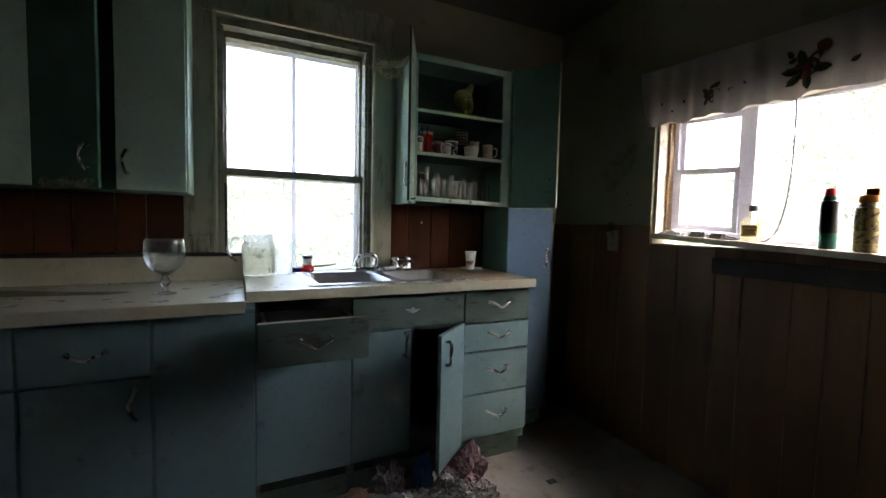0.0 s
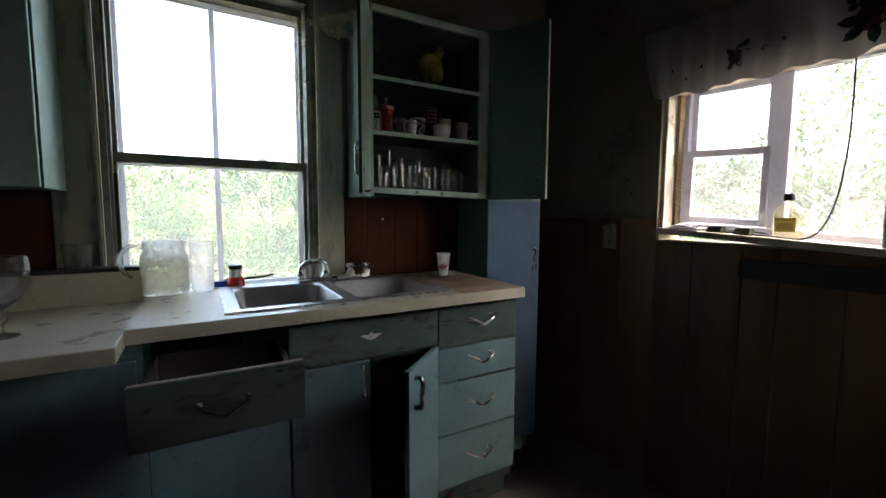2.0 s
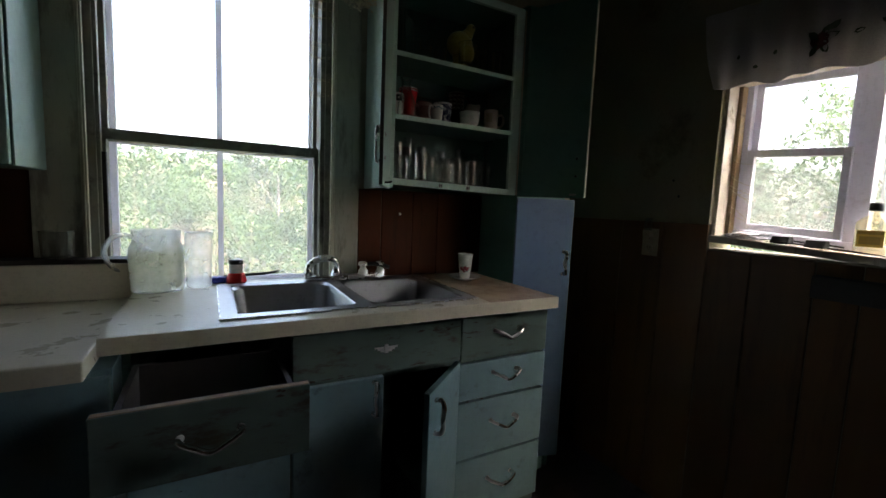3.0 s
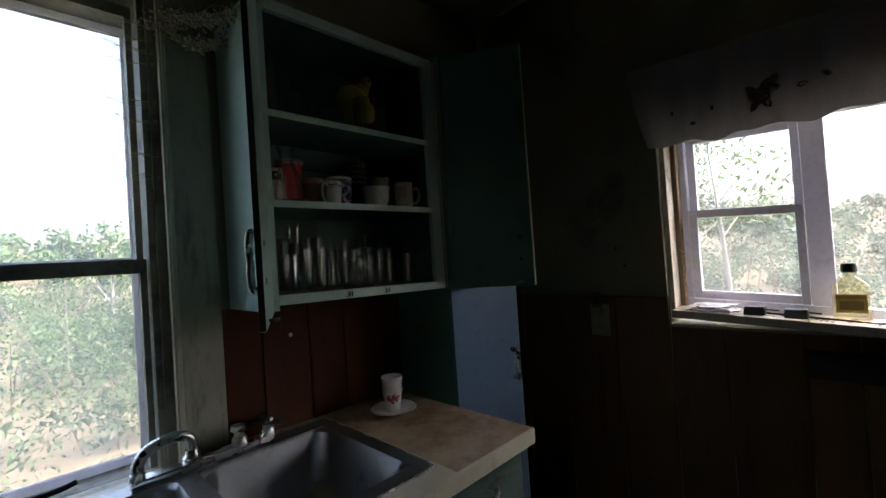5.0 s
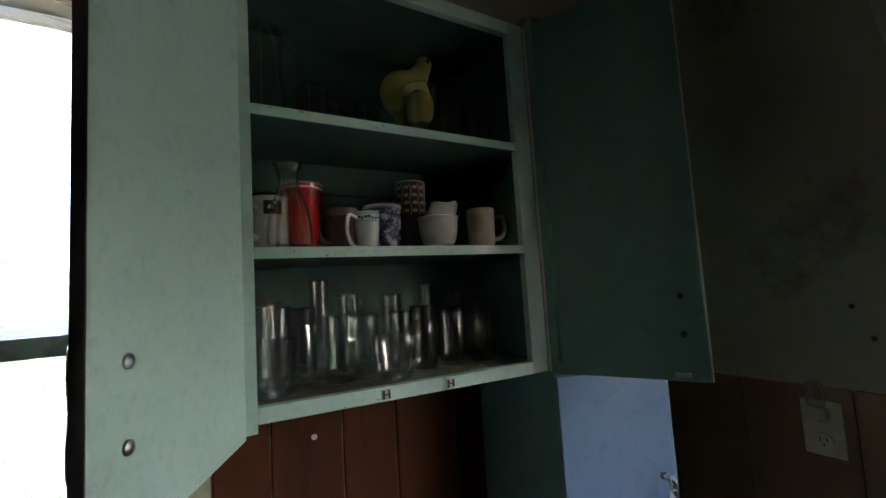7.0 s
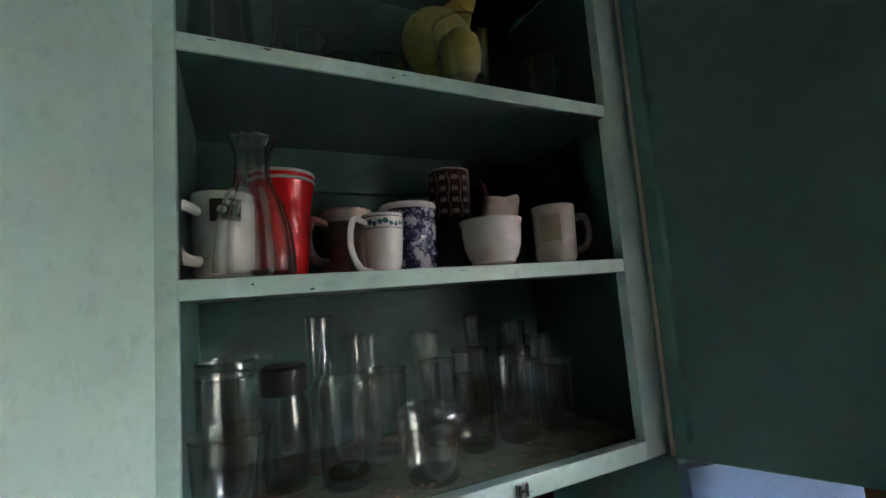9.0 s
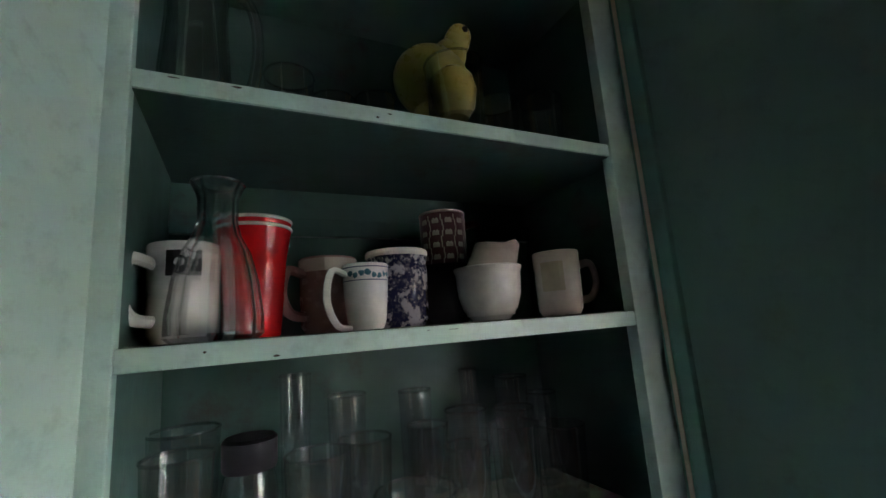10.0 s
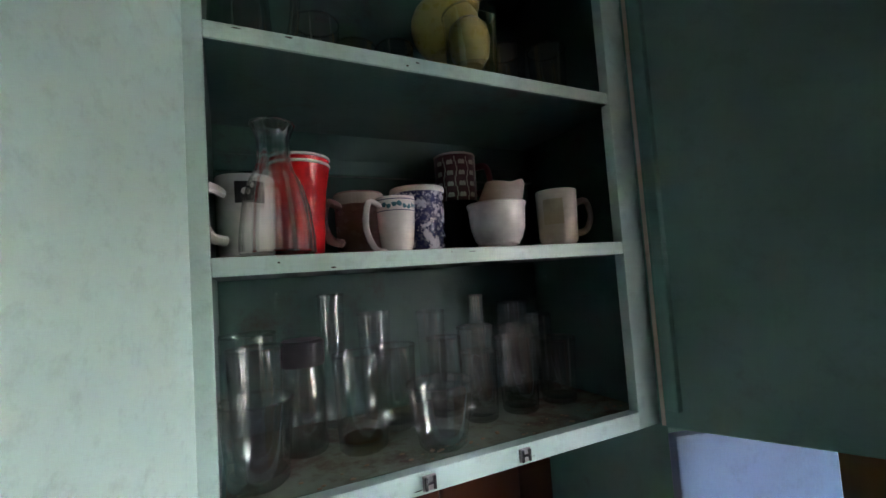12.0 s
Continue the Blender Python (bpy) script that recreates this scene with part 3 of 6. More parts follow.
# cupboard on the other side of the window
left_upper = thing("wall_cupboard", (-0.7, 2.17, 1.275), "green-painted wall cupboard with three doors, two standing ajar", "cupboard")
# Body in the darker shade colour; the lit end stays mint.
panels(left_upper, GREEN, ("side_panel", -1.06, -1.044, 2.052, 2.2775, 1.275, 2.12), ("side_panel", -0.248, -0.232, 2.052, 2.2775, 1.275, 2.12), ("bottom_panel", -1.044, -0.248, 2.052, 2.2775, 1.275, 1.291),
       ("top_panel", -1.044, -0.248, 2.052, 2.2775, 2.104, 2.12), ("back_panel", -1.044, -0.248, 2.2695, 2.2775, 1.291, 2.104))
part("side_panel", boxes((-0.2315, -0.228, 2.05, 2.277, 1.277, 2.118)), MINT, left_upper, "end panel kept pale mint where lit")
d1, m1 = slab_door("door", left_upper, (-0.234, 2.051), 0.225, 1.278, 2.117, 1.0, MINT, "mint green door, nearly shut", -1)
part("handle", handle_mesh(m1 @ Matrix.Translation((-0.192, -0.018, 1.380)) @ Matrix.Rotation(radians(90), 4, "Y"), 0.085, 0.038, 0.010), CHROME, d1, "chrome bow handle", True)
# Turned from the window, so its mint is coloured darker.
d2, m2 = slab_door("door", left_upper, (-0.694, 2.051), 0.205, 1.278, 2.117, 14, GREEN, "mint door coloured dark green for shade, ajar", 1)
part("handle", handle_mesh(m2 @ Matrix.Translation((0.172, -0.018, 1.385)) @ Matrix.Rotation(radians(90), 4, "Y"), 0.085, 0.038, 0.010), CHROME, d2, "chrome bow handle", True)
d3, m3 = slab_door("door", left_upper, (-0.702, 2.051), 0.30, 1.278, 2.117, 18, MINT, "pale mint door, ajar", -1)

# Added crinkled bits of unknown kind, set along the door's foot.
bm = bmesh.new()
scrap_rng = random.Random(21)
for _ in range(46):
    x, z = scrap_rng.uniform(0.03, 0.185), 1.284 + abs(scrap_rng.gauss(0, 0.009))
    a, w, h = scrap_rng.uniform(0, 3.14), scrap_rng.uniform(0.006, 0.016), scrap_rng.uniform(0.003, 0.008)
    box(bm, -w, w, -0.0004, 0.0004, -h, h, m=m2 @ Matrix.Translation((x, -0.022 - scrap_rng.uniform(0, 0.006), z)) @ Matrix.Rotation(a, 4, "Y") @ Matrix.Rotation(scrap_rng.uniform(-0.7, 0.7), 4, "Z"))
part("crinkled_scraps", bm, STEEL, d2, "unidentified crinkled bits along the door's foot")

# ---- base cabinets ----
BF = 1.770  # face of the sink run
drawer_base = thing("base_cabinet", (0.16, 2.03, 0.0), "blue-green base cabinet with its top drawer pulled out", "cabinet")
panels(drawer_base, WORN, ("side_panel", 0.004, 0.021, BF + 0.019, 2.295, 0.10, 0.875), ("side_panel", 0.351, 0.3685, BF + 0.019, 2.295, 0.10, 0.755), ("bottom_panel", 0.021, 0.351, BF + 0.019, 2.295, 0.10, 0.118),
       ("back_panel", 0.021, 0.351, 2.28, 2.295, 0.118, 0.875), ("rail", 0.021, 0.351, BF + 0.019, BF + 0.036, 0.66, 0.70), ("toe_kick", 0.004, 0.3685, BF + 0.06, BF + 0.075, 0.0, 0.099))
part("door", boxes((0.008, 0.366, BF, BF + 0.018, 0.162, 0.672), bevel=0.003), BLUE, drawer_base, "blue door, scuffed")
DF = 1.488
drawer = part("drawer", boxes((0.001, 0.358, DF, DF + 0.018, 0.705, 0.848), bevel=0.002), WORN, drawer_base, "drawer front with flaking paint, pulled out")
for r in ((0.022, 0.034, DF + 0.0185, 1.812, 0.717, 0.822), (0.326, 0.338, DF + 0.0185, 1.812, 0.717, 0.822), (0.034, 0.326, 1.800, 1.812, 0.725, 0.822)):
    part("drawer_side", boxes(r, bevel=0.001), DARK, drawer, "dark drawer side")
part("drawer_bottom", boxes((0.034, 0.326, DF + 0.0185, 1.812, 0.717, 0.725)), DARK, drawer)
part("drawer_edge", boxes((0.003, 0.356, DF + 0.002, DF + 0.016, 0.8483, 0.850), bevel=0.0005), WOOD_EDGE, drawer, "bare worn top edge")
part("handle", handle_mesh(Matrix.Translation((0.180, DF, 0.785)), 0.10, 0.032, 0.022), CHROME, drawer, "tarnished bow handle", True)

sink_base = thing("sink_cabinet", (0.62, 2.03, 0.0), "blue sink cabinet, one door open on a dark inside", "cabinet")
panels(sink_base, WORN, ("side_panel", 0.370, 0.386, BF + 0.019, 2.295, 0.10, 0.74), ("side_panel", 0.876, 0.8905, BF + 0.019, 2.295, 0.10, 0.74), ("bottom_panel", 0.386, 0.876, BF + 0.019, 2.295, 0.10, 0.118),
       ("back_panel", 0.386, 0.876, 2.28, 2.295, 0.118, 0.74), ("rail", 0.386, 0.876, BF + 0.019, BF + 0.036, 0.700, 0.739), ("toe_kick", 0.370, 0.8905, BF + 0.06, BF + 0.075, 0.0, 0.099))
apron = part("false_front", boxes((0.370, 0.8905, BF - 0.002, BF + 0.018, 0.724, 0.862), bevel=0.003), WORN, sink_base, "false drawer front with flaking green paint")
emblem = boxes((0.627, 0.639, BF - 0.007, BF - 0.0023, 0.784, 0.810), bevel=0.0015)
for side in (-1, 1):
    for k in range(3):
        a, b = 0.633 + side * 0.0065, 0.633 + side * (0.036 - 0.009 * k)
        box(emblem, min(a, b), max(a, b), BF - 0.006, BF - 0.0023, 0.7985 - 0.0055 * k, 0.8035 - 0.0055 * k, bevel=0.001)
# Pale, barely metallic colour stands in for the chrome's bright reflections.
part("emblem", emblem, plain("pale_emblem_metal", (0.80, 0.79, 0.76), 0.4, 0.3), apron, "winged chrome emblem")
chips(apron, 0.71, 0.88, 0.826, 0.848, BF - 0.0025, 9, 0.014, 3)
chips(apron, 0.385, 0.875, 0.728, 0.736, BF - 0.0025, 7, 0.016, 4)
sdoor = part("door", boxes((0.372, 0.630, BF, BF + 0.018, 0.162, 0.712), bevel=0.003), BLUE, sink_base, "blue door, shut")
part("handle", handle_mesh(Matrix.Translation((0.600, BF, 0.650)) @ Matrix.Rotation(radians(90), 4, "Y"), 0.095, 0.026, 0.004), CHROME, sdoor, "chrome bow handle", True)
odoor, om = slab_door("door", sink_base, (0.878, BF + 0.004), 0.266, 0.140, 0.722, 41, BLUE, "blue door standing open", -1)
part("handle", handle_mesh(om @ Matrix.Translation((-0.222, -0.018, 0.640)) @ Matrix.Rotation(radians(90), 4, "Y"), 0.095, 0.026, 0.004), CHROME, odoor, "chrome bow handle", True)

chest = thing("drawer_cabinet", (1.07, 2.03, 0.0), "blue base cabinet with four shut drawers", "cabinet")
panels(chest, WORN, ("side_panel", 0.892, 0.906, BF + 0.019, 2.295, 0.10, 0.755), ("side_panel", 1.246, 1.261, BF + 0.019, 2.295, 0.10, 0.875), ("face_panel", 0.906, 1.246, BF + 0.019, BF + 0.033, 0.10, 0.875),
       ("back_panel", 0.906, 1.246, 2.28, 2.295, 0.10, 0.875), ("toe_kick", 0.892, 1.261, BF + 0.06, BF + 0.075, 0.0, 0.099))
for z0, z1 in ((0.150, 0.360), (0.369, 0.568), (0.577, 0.704), (0.713, 0.862)):
    d = part("drawer", boxes((0.896, 1.260, BF, BF + 0.018, z0, z1), bevel=0.003), WORN if z1 > 0.8 else BLUE, chest)
    part("handle", handle_mesh(Matrix.Translation((1.078, BF, (z0 + z1) / 2 + 0.02)), 0.10, 0.032, 0.022), CHROME, d, "chrome bow handle", True)

chips(chest, 0.90, 0.96, 0.79, 0.855, BF - 0.0006, 6, 0.012, 6)
chips(chest, 0.90, 1.25, 0.57, 0.5755, BF - 0.0006, 5, 0.01, 7)
chips(drawer, 0.28, 0.354, 0.825, 0.845, DF - 0.0006, 5, 0.012, 8)
chips(drawer_base, 0.27, 0.36, 0.655, 0.668, BF - 0.0006, 4, 0.016, 9)
chips(drawer_base, 0.02, 0.35, 0.2, 0.64, BF - 0.0006, 9, 0.005, 10)
left_base = thing("base_cabinet", (-0.5, 1.98, 0.0), "steel-blue base cabinet under a pale worktop", "cabinet")
panels(left_base, BLUE, ("body", -1.2, 0.002, 1.702, 2.295, 0.10, 0.858), ("toe_kick", -1.2, 0.002, 1.76, 2.295, 0.0, 0.0995))
for a, b, z0, z1 in ((-0.300, -0.001, 0.168, 0.845), (-0.63, -0.308, 0.168, 0.66), (-0.63, -0.308, 0.668, 0.845), (-0.98, -0.638, 0.168, 0.66), (-0.98, -0.638, 0.668, 0.845)):
    d = part("door" if z0 < 0.5 else "drawer", boxes((a, b, 1.683, 1.7015, z0, z1), bevel=0.003), BLUE, left_base)
    if b < -0.2:
        part("handle", handle_mesh(Matrix.Translation(((a + b) / 2 if z0 > 0.5 else b - 0.04, 1.683, (z0 + z1) / 2 if z0 > 0.5 else 0.58)) @ Matrix.Rotation(radians(0 if z0 > 0.5 else 90), 4, "Y")), CHROME, d, "chrome bow handle", True)

# ---- worktops ----
left_top = thing("worktop", (-0.6, 1.95, 0.86), "pale laminate worktop with water stains on a cabinet", "worktop")
part("slab", boxes((-1.2, -0.031, 1.632, 2.299, 0.860, 0.901), bevel=0.004), LAMINATE, left_top)
part("edge_band", boxes((-1.2, -0.033, 1.6295, 1.6317, 0.862, 0.899)), LAMINATE, left_top, "yellowed edge band")
part("backsplash", boxes((-1.2, -0.027, 2.205, 2.2775, 0.9013, 1.008), bevel=0.004), LAMINATE, left_top)
part("ledge_board", boxes((-1.2, -0.03, 2.208, 2.2775, 1.0083, 1.022), bevel=0.002), DARK, left_top, "dark wooden ledge")

bm = bmesh.new()
ring = []
for k in range(26):
    a = 6.283 * k / 26
    ring.append(bm.verts.new((-0.78 + 0.36 * math.cos(a) * (1 + 0.10 * math.sin(5 * a)), 2.02 + 0.075 * math.sin(a) * (1 + 0.25 * math.cos(3 * a)) - 0.10 * math.cos(a), 0.9014)))
bm.faces.new(ring)
part("stain", bm, STAIN, left_top, "long dark spill stain")

# sink counter with a cut-out for the two bowls
SXA, SXB, SYA, SYB = 0.203, 0.962, 1.784, 2.256
sink_top = thing("worktop", (0.6, 2.0, 0.877), "cream laminate sink counter, browned at one end", "worktop")
part("slab", plate((-0.026, SXA + 0.012, SXB - 0.012, 1.262), (1.727, SYA + 0.012, SYB - 0.012, 2.299), [(1, 1)], 0.877, 0.917), LAMINATE, sink_top)
part("edge_band", boxes((-0.027, 1.264, 1.7235, 1.7267, 0.878, 0.9165), bevel=0.001), LAMINATE, sink_top, "yellowed edge band")
part("water_stain", boxes((0.975, 1.261, 1.729, 2.297, 0.9172, 0.9176)), BROWN_TOP, sink_top, "brown water-stained end of the counter")

# ---- sink ----
def rounded_ring(cx, cy, hx, hy, r, z, n=6):
    pts = []
    for sx, sy, a0 in ((1, 1, 0), (-1, 1, 90), (-1, -1, 180), (1, -1, 270)):
        for k in range(n + 1):
            a = radians(a0 + 90 * k / n)
            pts.append((cx + sx * (hx - r) + r * math.cos(a), cy + sy * (hy - r) + r * math.sin(a), z))
    return pts


def loft(bm, loops, cap=True):
    rings = [[bm.verts.new(p) for p in loop] for loop in loops]
    for a, b in zip(rings, rings[1:]):
        for i in range(len(a)):
            j = (i + 1) % len(a)
            bm.faces.new((a[i], a[j], b[j], b[i]))
    if cap:
        bm.faces.new(rings[-1])
    return rings


sink = thing("sink", (0.576, 2.03, 0.917), "dull steel double-bowl sink set into the counter", "sink")
BOWLS = (("bowl", 0.403, 2.013, 0.160, 0.191), ("bowl", 0.767, 2.013, 0.160, 0.191))
RZ = 0.9195
rim = plate((SXA, 0.243, 0.563, 0.607, 0.927, SXB), (SYA, 1.822, 2.204, SYB), [(1, 1), (3, 1)], 0.9173, RZ + 0.002)
part("rim", rim, STEEL, sink, "worn steel rim")
for name, cx, cy, hx, hy in BOWLS:
    bm = bmesh.new()
    loft(bm, [rounded_ring(cx, cy, hx, hy, 0.03, RZ + 0.0025), rounded_ring(cx, cy, hx - 0.006, hy - 0.006, 0.04, RZ - 0.006), rounded_ring(cx, cy, hx - 0.014, hy - 0.014, 0.045, 0.79),
              rounded_ring(cx, cy, hx - 0.03, hy - 0.03, 0.04, 0.770), rounded_ring(cx, cy, 0.04, 0.04, 0.035, 0.766)])
    b = part(name, bm, STEEL, sink, "", True)
    part("drain", lathe([(0, 0.7672), (0.02, 0.7675), (0.036, 0.7705), (0.04, 0.7695)], 20, None, Matrix.Translation((cx, cy, 0))), CHROME, b, "", True)
sink_rim_bead = part("rim_lip", boxes((SXA - 0.003, SXB + 0.003, SYA - 0.003, SYA, 0.9175, RZ + 0.003), (SXA - 0.003, SXA, SYA, SYB, 0.9175, RZ + 0.003), (SXB, SXB + 0.003, SYA, SYB, 0.9175, RZ + 0.003), bevel=0.0008), CHROME, sink)

faucet = thing("faucet", (0.56, 2.21, 0.922), "chrome kitchen faucet with a low curved spout on the sink", "faucet")
part("base_plate", boxes((0.485, 0.795, 2.214, 2.252, 0.922, 0.942), bevel=0.008), CHROME, faucet, "tarnished chrome base bar", True)
part("spout", tube([(0.606, 2.232, 0.938), (0.606, 2.232, 0.975), (0.600, 2.231, 0.996), (0.578, 2.229, 1.006), (0.545, 2.226, 1.005), (0.515, 2.222, 0.994), (0.500, 2.218, 0.976), (0.497, 2.214, 0.952)], 0.0125, 12), CHROME, faucet, "", True)
part("spout_collar", lathe([(0.021, 0.0), (0.021, 0.010), (0.016, 0.016), (0.0145, 0.026)], 20, None, Matrix.Translation((0.606, 2.232, 0.941))), CHROME, faucet, "", True)
part("aerator", lathe([(0, 0.0), (0.0145, 0.0), (0.0155, 0.004), (0.0145, 0.016), (0.0125, 0.018)], 18, None, Matrix.Translation((0.497, 2.2135, 0.943))), CHROME, faucet, "", True)
for x in (0.712, 0.782):
    part("tap", lathe([(0, 0.0), (0.02, 0.0), (0.018, 0.016), (0.012, 0.022), (0.013, 0.032), (0.020, 0.036), (0.018, 0.047), (0, 0.050)], 18, None, Matrix.Translation((x, 2.232, 0.941)), 6, 0.06), CHROME, faucet, "", True)
part("lever", tube([(0.712, 2.232, 0.978), (0.75, 2.226, 0.981), (0.785, 2.220, 0.975), (0.815, 2.216, 0.966)], 0.008, 8), BLACK, faucet, "dark tap lever", True)

# ---- wall panelling ----
def plank_row(parent, material, along, start, end, fixed, z0, z1, thick, widths, name="plank"):
    """Vertical boards side by side with open joints, along x or y."""
    cache, a, k = {}, start, 0
    while a < end - 0.01:
        w = min(widths[k % len(widths)], end - a)
        key = round(w, 4)
        if key not in cache:
            bm = boxes((0.0015, w - 0.0015, 0, thick, 0, z1 - z0), bevel=0.004) if along == "x" else boxes((0, thick, 0.0015, w - 0.0015, 0, z1 - z0), bevel=0.004)
            cache[key] = mesh_of(name, bm, material)
        ob = new(name, cache[key])
        ob.parent = parent
        ob.location = (a, fixed, z0) if along == "x" else (fixed, a, z0)
        a, k = a + w, k + 1


# ---- outdoors ----
def height(x, y):
    n = noise.noise(Vector((x * 0.35, y * 0.35, 2.0))) * 0.18 + noise.noise(Vector((x * 1.3, y * 1.3, 5.0))) * 0.05
    bank = 0.135 * min(max(0.0, x - 2.7), 14.0) + 0.13 * min(max(0.0, y - 3.4), 30.0)
    near = min(1.0, max(0.0, max(abs(x) - 2.4, abs(y) - 2.6)))
    return -0.25 + bank + n * near


def steps(fine, lo, hi, out):
    core = list(np.arange(lo, hi + 0.01, fine))
    return [lo - d for d in out[::-1]] + core + [hi + d for d in out]


gx, gy = steps(0.3, -9.0, 14.0, (1, 3, 8, 20, 60, 200, 600)), steps(0.3, -6.0, 16.0, (1, 3, 8, 20, 60, 200, 600))
verts = [(x, y, height(x, y)) for y in gy for x in gx]
w = len(gx)
faces = [(j * w + i, j * w + i + 1, (j + 1) * w + i + 1, (j + 1) * w + i) for j in range(len(gy) - 1) for i in range(w - 1)]
LITTER = surface("leaf_litter", (0.14, 0.105, 0.065), (0.085, 0.09, 0.04), (0.25, 0.18, 0.13), 0.9, big=1.5, stain_scale=25, stain_from=0.5, stain_to=0.6, small=45, bump=0.8, bump_scale=60)
me = bpy.data.meshes.new("ground")
me.from_pydata(verts, [], faces)
me.materials.append(LITTER)
tagged(new("ground", me), "rough ground with dead leaves rising behind the house", "ground", kind="structure")


def leaf_material(name, a, b, c):
    m, n, l, p = nodes_of(name)
    geo = n.new("ShaderNodeNewGeometry")
    col = blend(n, l, ramp(n, l, geo.outputs["Random Per Island"], 0.0, 0.7), a, b)
    col = blend(n, l, ramp(n, l, geo.outputs["Random Per Island"], 0.90, 0.99), col, c)
    # Noise patches of darker leaf colour imitate shading between clumps.
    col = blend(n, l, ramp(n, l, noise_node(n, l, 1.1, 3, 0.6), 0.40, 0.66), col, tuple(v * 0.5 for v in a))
    back = n.new("ShaderNodeBsdfTranslucent")
    l.new(col, back.inputs["Color"])
    l.new(col, p.inputs["Base Color"])
    p.inputs["Roughness"].default_value = 0.55
    mix = n.new("ShaderNodeMixShader")
    mix.inputs["Fac"].default_value = 0.4
    l.new(p.outputs["BSDF"], mix.inputs[1])
    l.new(back.outputs["BSDF"], mix.inputs[2])
    l.new(mix.outputs["Shader"], n["Material Output"].inputs["Surface"])
    return m


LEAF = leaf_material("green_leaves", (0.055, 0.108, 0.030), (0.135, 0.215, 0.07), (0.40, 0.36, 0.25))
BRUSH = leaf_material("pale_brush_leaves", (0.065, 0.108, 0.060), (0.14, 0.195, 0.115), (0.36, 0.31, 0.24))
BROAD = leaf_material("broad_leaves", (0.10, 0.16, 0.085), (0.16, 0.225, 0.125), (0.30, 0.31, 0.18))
STEM = plain("dry_stems", (0.17, 0.14, 0.10), 0.8)
rng = np.random.default_rng(7)


def leaves(name, centres, spread, count, size, material, label):
    """Many small folded leaves scattered in clumps, as one mesh."""
    k = len(centres)
    c = np.repeat(np.array(centres), count, axis=0)
    s = np.repeat(np.array(spread), count, axis=0)
    n = len(c)
    d = rng.normal(size=(n, 3))
    d /= np.linalg.norm(d, axis=1)[:, None]
    p = c + d * s * (rng.random((n, 1)) ** 0.45)
    u = rng.normal(size=(n, 3)); u /= np.linalg.norm(u, axis=1)[:, None]
    v = np.cross(u, rng.normal(size=(n, 3)) + (0, 0, 1.5)); v /= np.linalg.norm(v, axis=1)[:, None]
    up = np.cross(u, v)
    sz = size * (0.6 + 0.8 * rng.random((n, 1)))
    vs = np.stack([p - u * sz, p + v * sz * 0.5 - up * sz * 0.12, p + u * sz, p - v * sz * 0.5 - up * sz * 0.12], axis=1).reshape(-1, 3)
    i = np.arange(n) * 4
    fs = np.concatenate([np.stack([i, i + 1, i + 2], axis=1), np.stack([i, i + 2, i + 3], axis=1)])
    mesh = bpy.data.meshes.new(name)
    mesh.from_pydata(vs.tolist(), [], fs.tolist())
    mesh.materials.append(material)
    return tagged(new(name, mesh), label, "bushes", kind="stuff")


def clump_places(n, x0, x1, y0, y1, lo, hi):
    out, spread = [], []
    for _ in range(n):
        x, y = rng.uniform(x0, x1), rng.uniform(y0, y1)
        h = rng.uniform(lo, hi)
        out.append((x, y, height(x, y) + h * rng.uniform(0.25, 0.9)))
        spread.append((h * rng.uniform(0.4, 0.8), h * rng.uniform(0.4, 0.8), h * rng.uniform(0.3, 0.6)))
    return out, spread


c, s = clump_places(430, -7, 5.5, 3.9, 12.0, 0.35, 0.95)
leaves("thicket", c, s, 420, 0.026, LEAF, "dense sunlit green thicket behind the house")
c, s = clump_places(330, 3.9, 11.0, -5.0, 7.0, 0.3, 0.9)
leaves("thicket", c, s, 300, 0.031, BRUSH, "pale green brush on the bank outside")
c, s = clump_places(45, 3.1, 4.6, -1.0, 3.2, 0.3, 0.6)
leaves("undergrowth", c, s, 22, 0.085, BROAD, "broad-leaved weeds close to the window")
c, s = clump_places(240, 9.0, 20.0, -10.0, 14.0, 0.5, 1.0)
leaves("far_brush", c, s, 220, 0.07, BRUSH, "far pale brush higher up the bank")
c, s = clump_places(200, -16.0, 9.0, 11.5, 24.0, 0.5, 1.1)
leaves("far_brush", c, s, 120, 0.10, LEAF, "far pale brush behind the thicket")
bm = bmesh.new()
for _ in range(170):
    if rng.random() < 0.5:
        x, y = rng.uniform(-6, 5), rng.uniform(4.2, 11)
    else:
        x, y = rng.uniform(3.2, 9), rng.uniform(-4, 6)
    z, h = height(x, y), rng.uniform(0.5, 1.9)
    lean = rng.normal(size=2) * 0.22
    tube([(x, y, z - 0.05), (x + lean[0] * 0.4 * h, y + lean[1] * 0.4 * h, z + h * 0.5), (x + lean[0] * h, y + lean[1] * h, z + h)], [0.009, 0.007, 0.004, 0.003], 4, bm, smooth=2)
me = mesh_of("dry_stems", bm, STEM)
tagged(new("dry_stems", me), "dry bare stems standing in the brush", "stems", kind="stuff")

BARK = surface("pale_bark", (0.34, 0.31, 0.26), (0.24, 0.22, 0.18), (0.12, 0.11, 0.09), 0.85, stretch=(1, 1, 0.2), small=30)
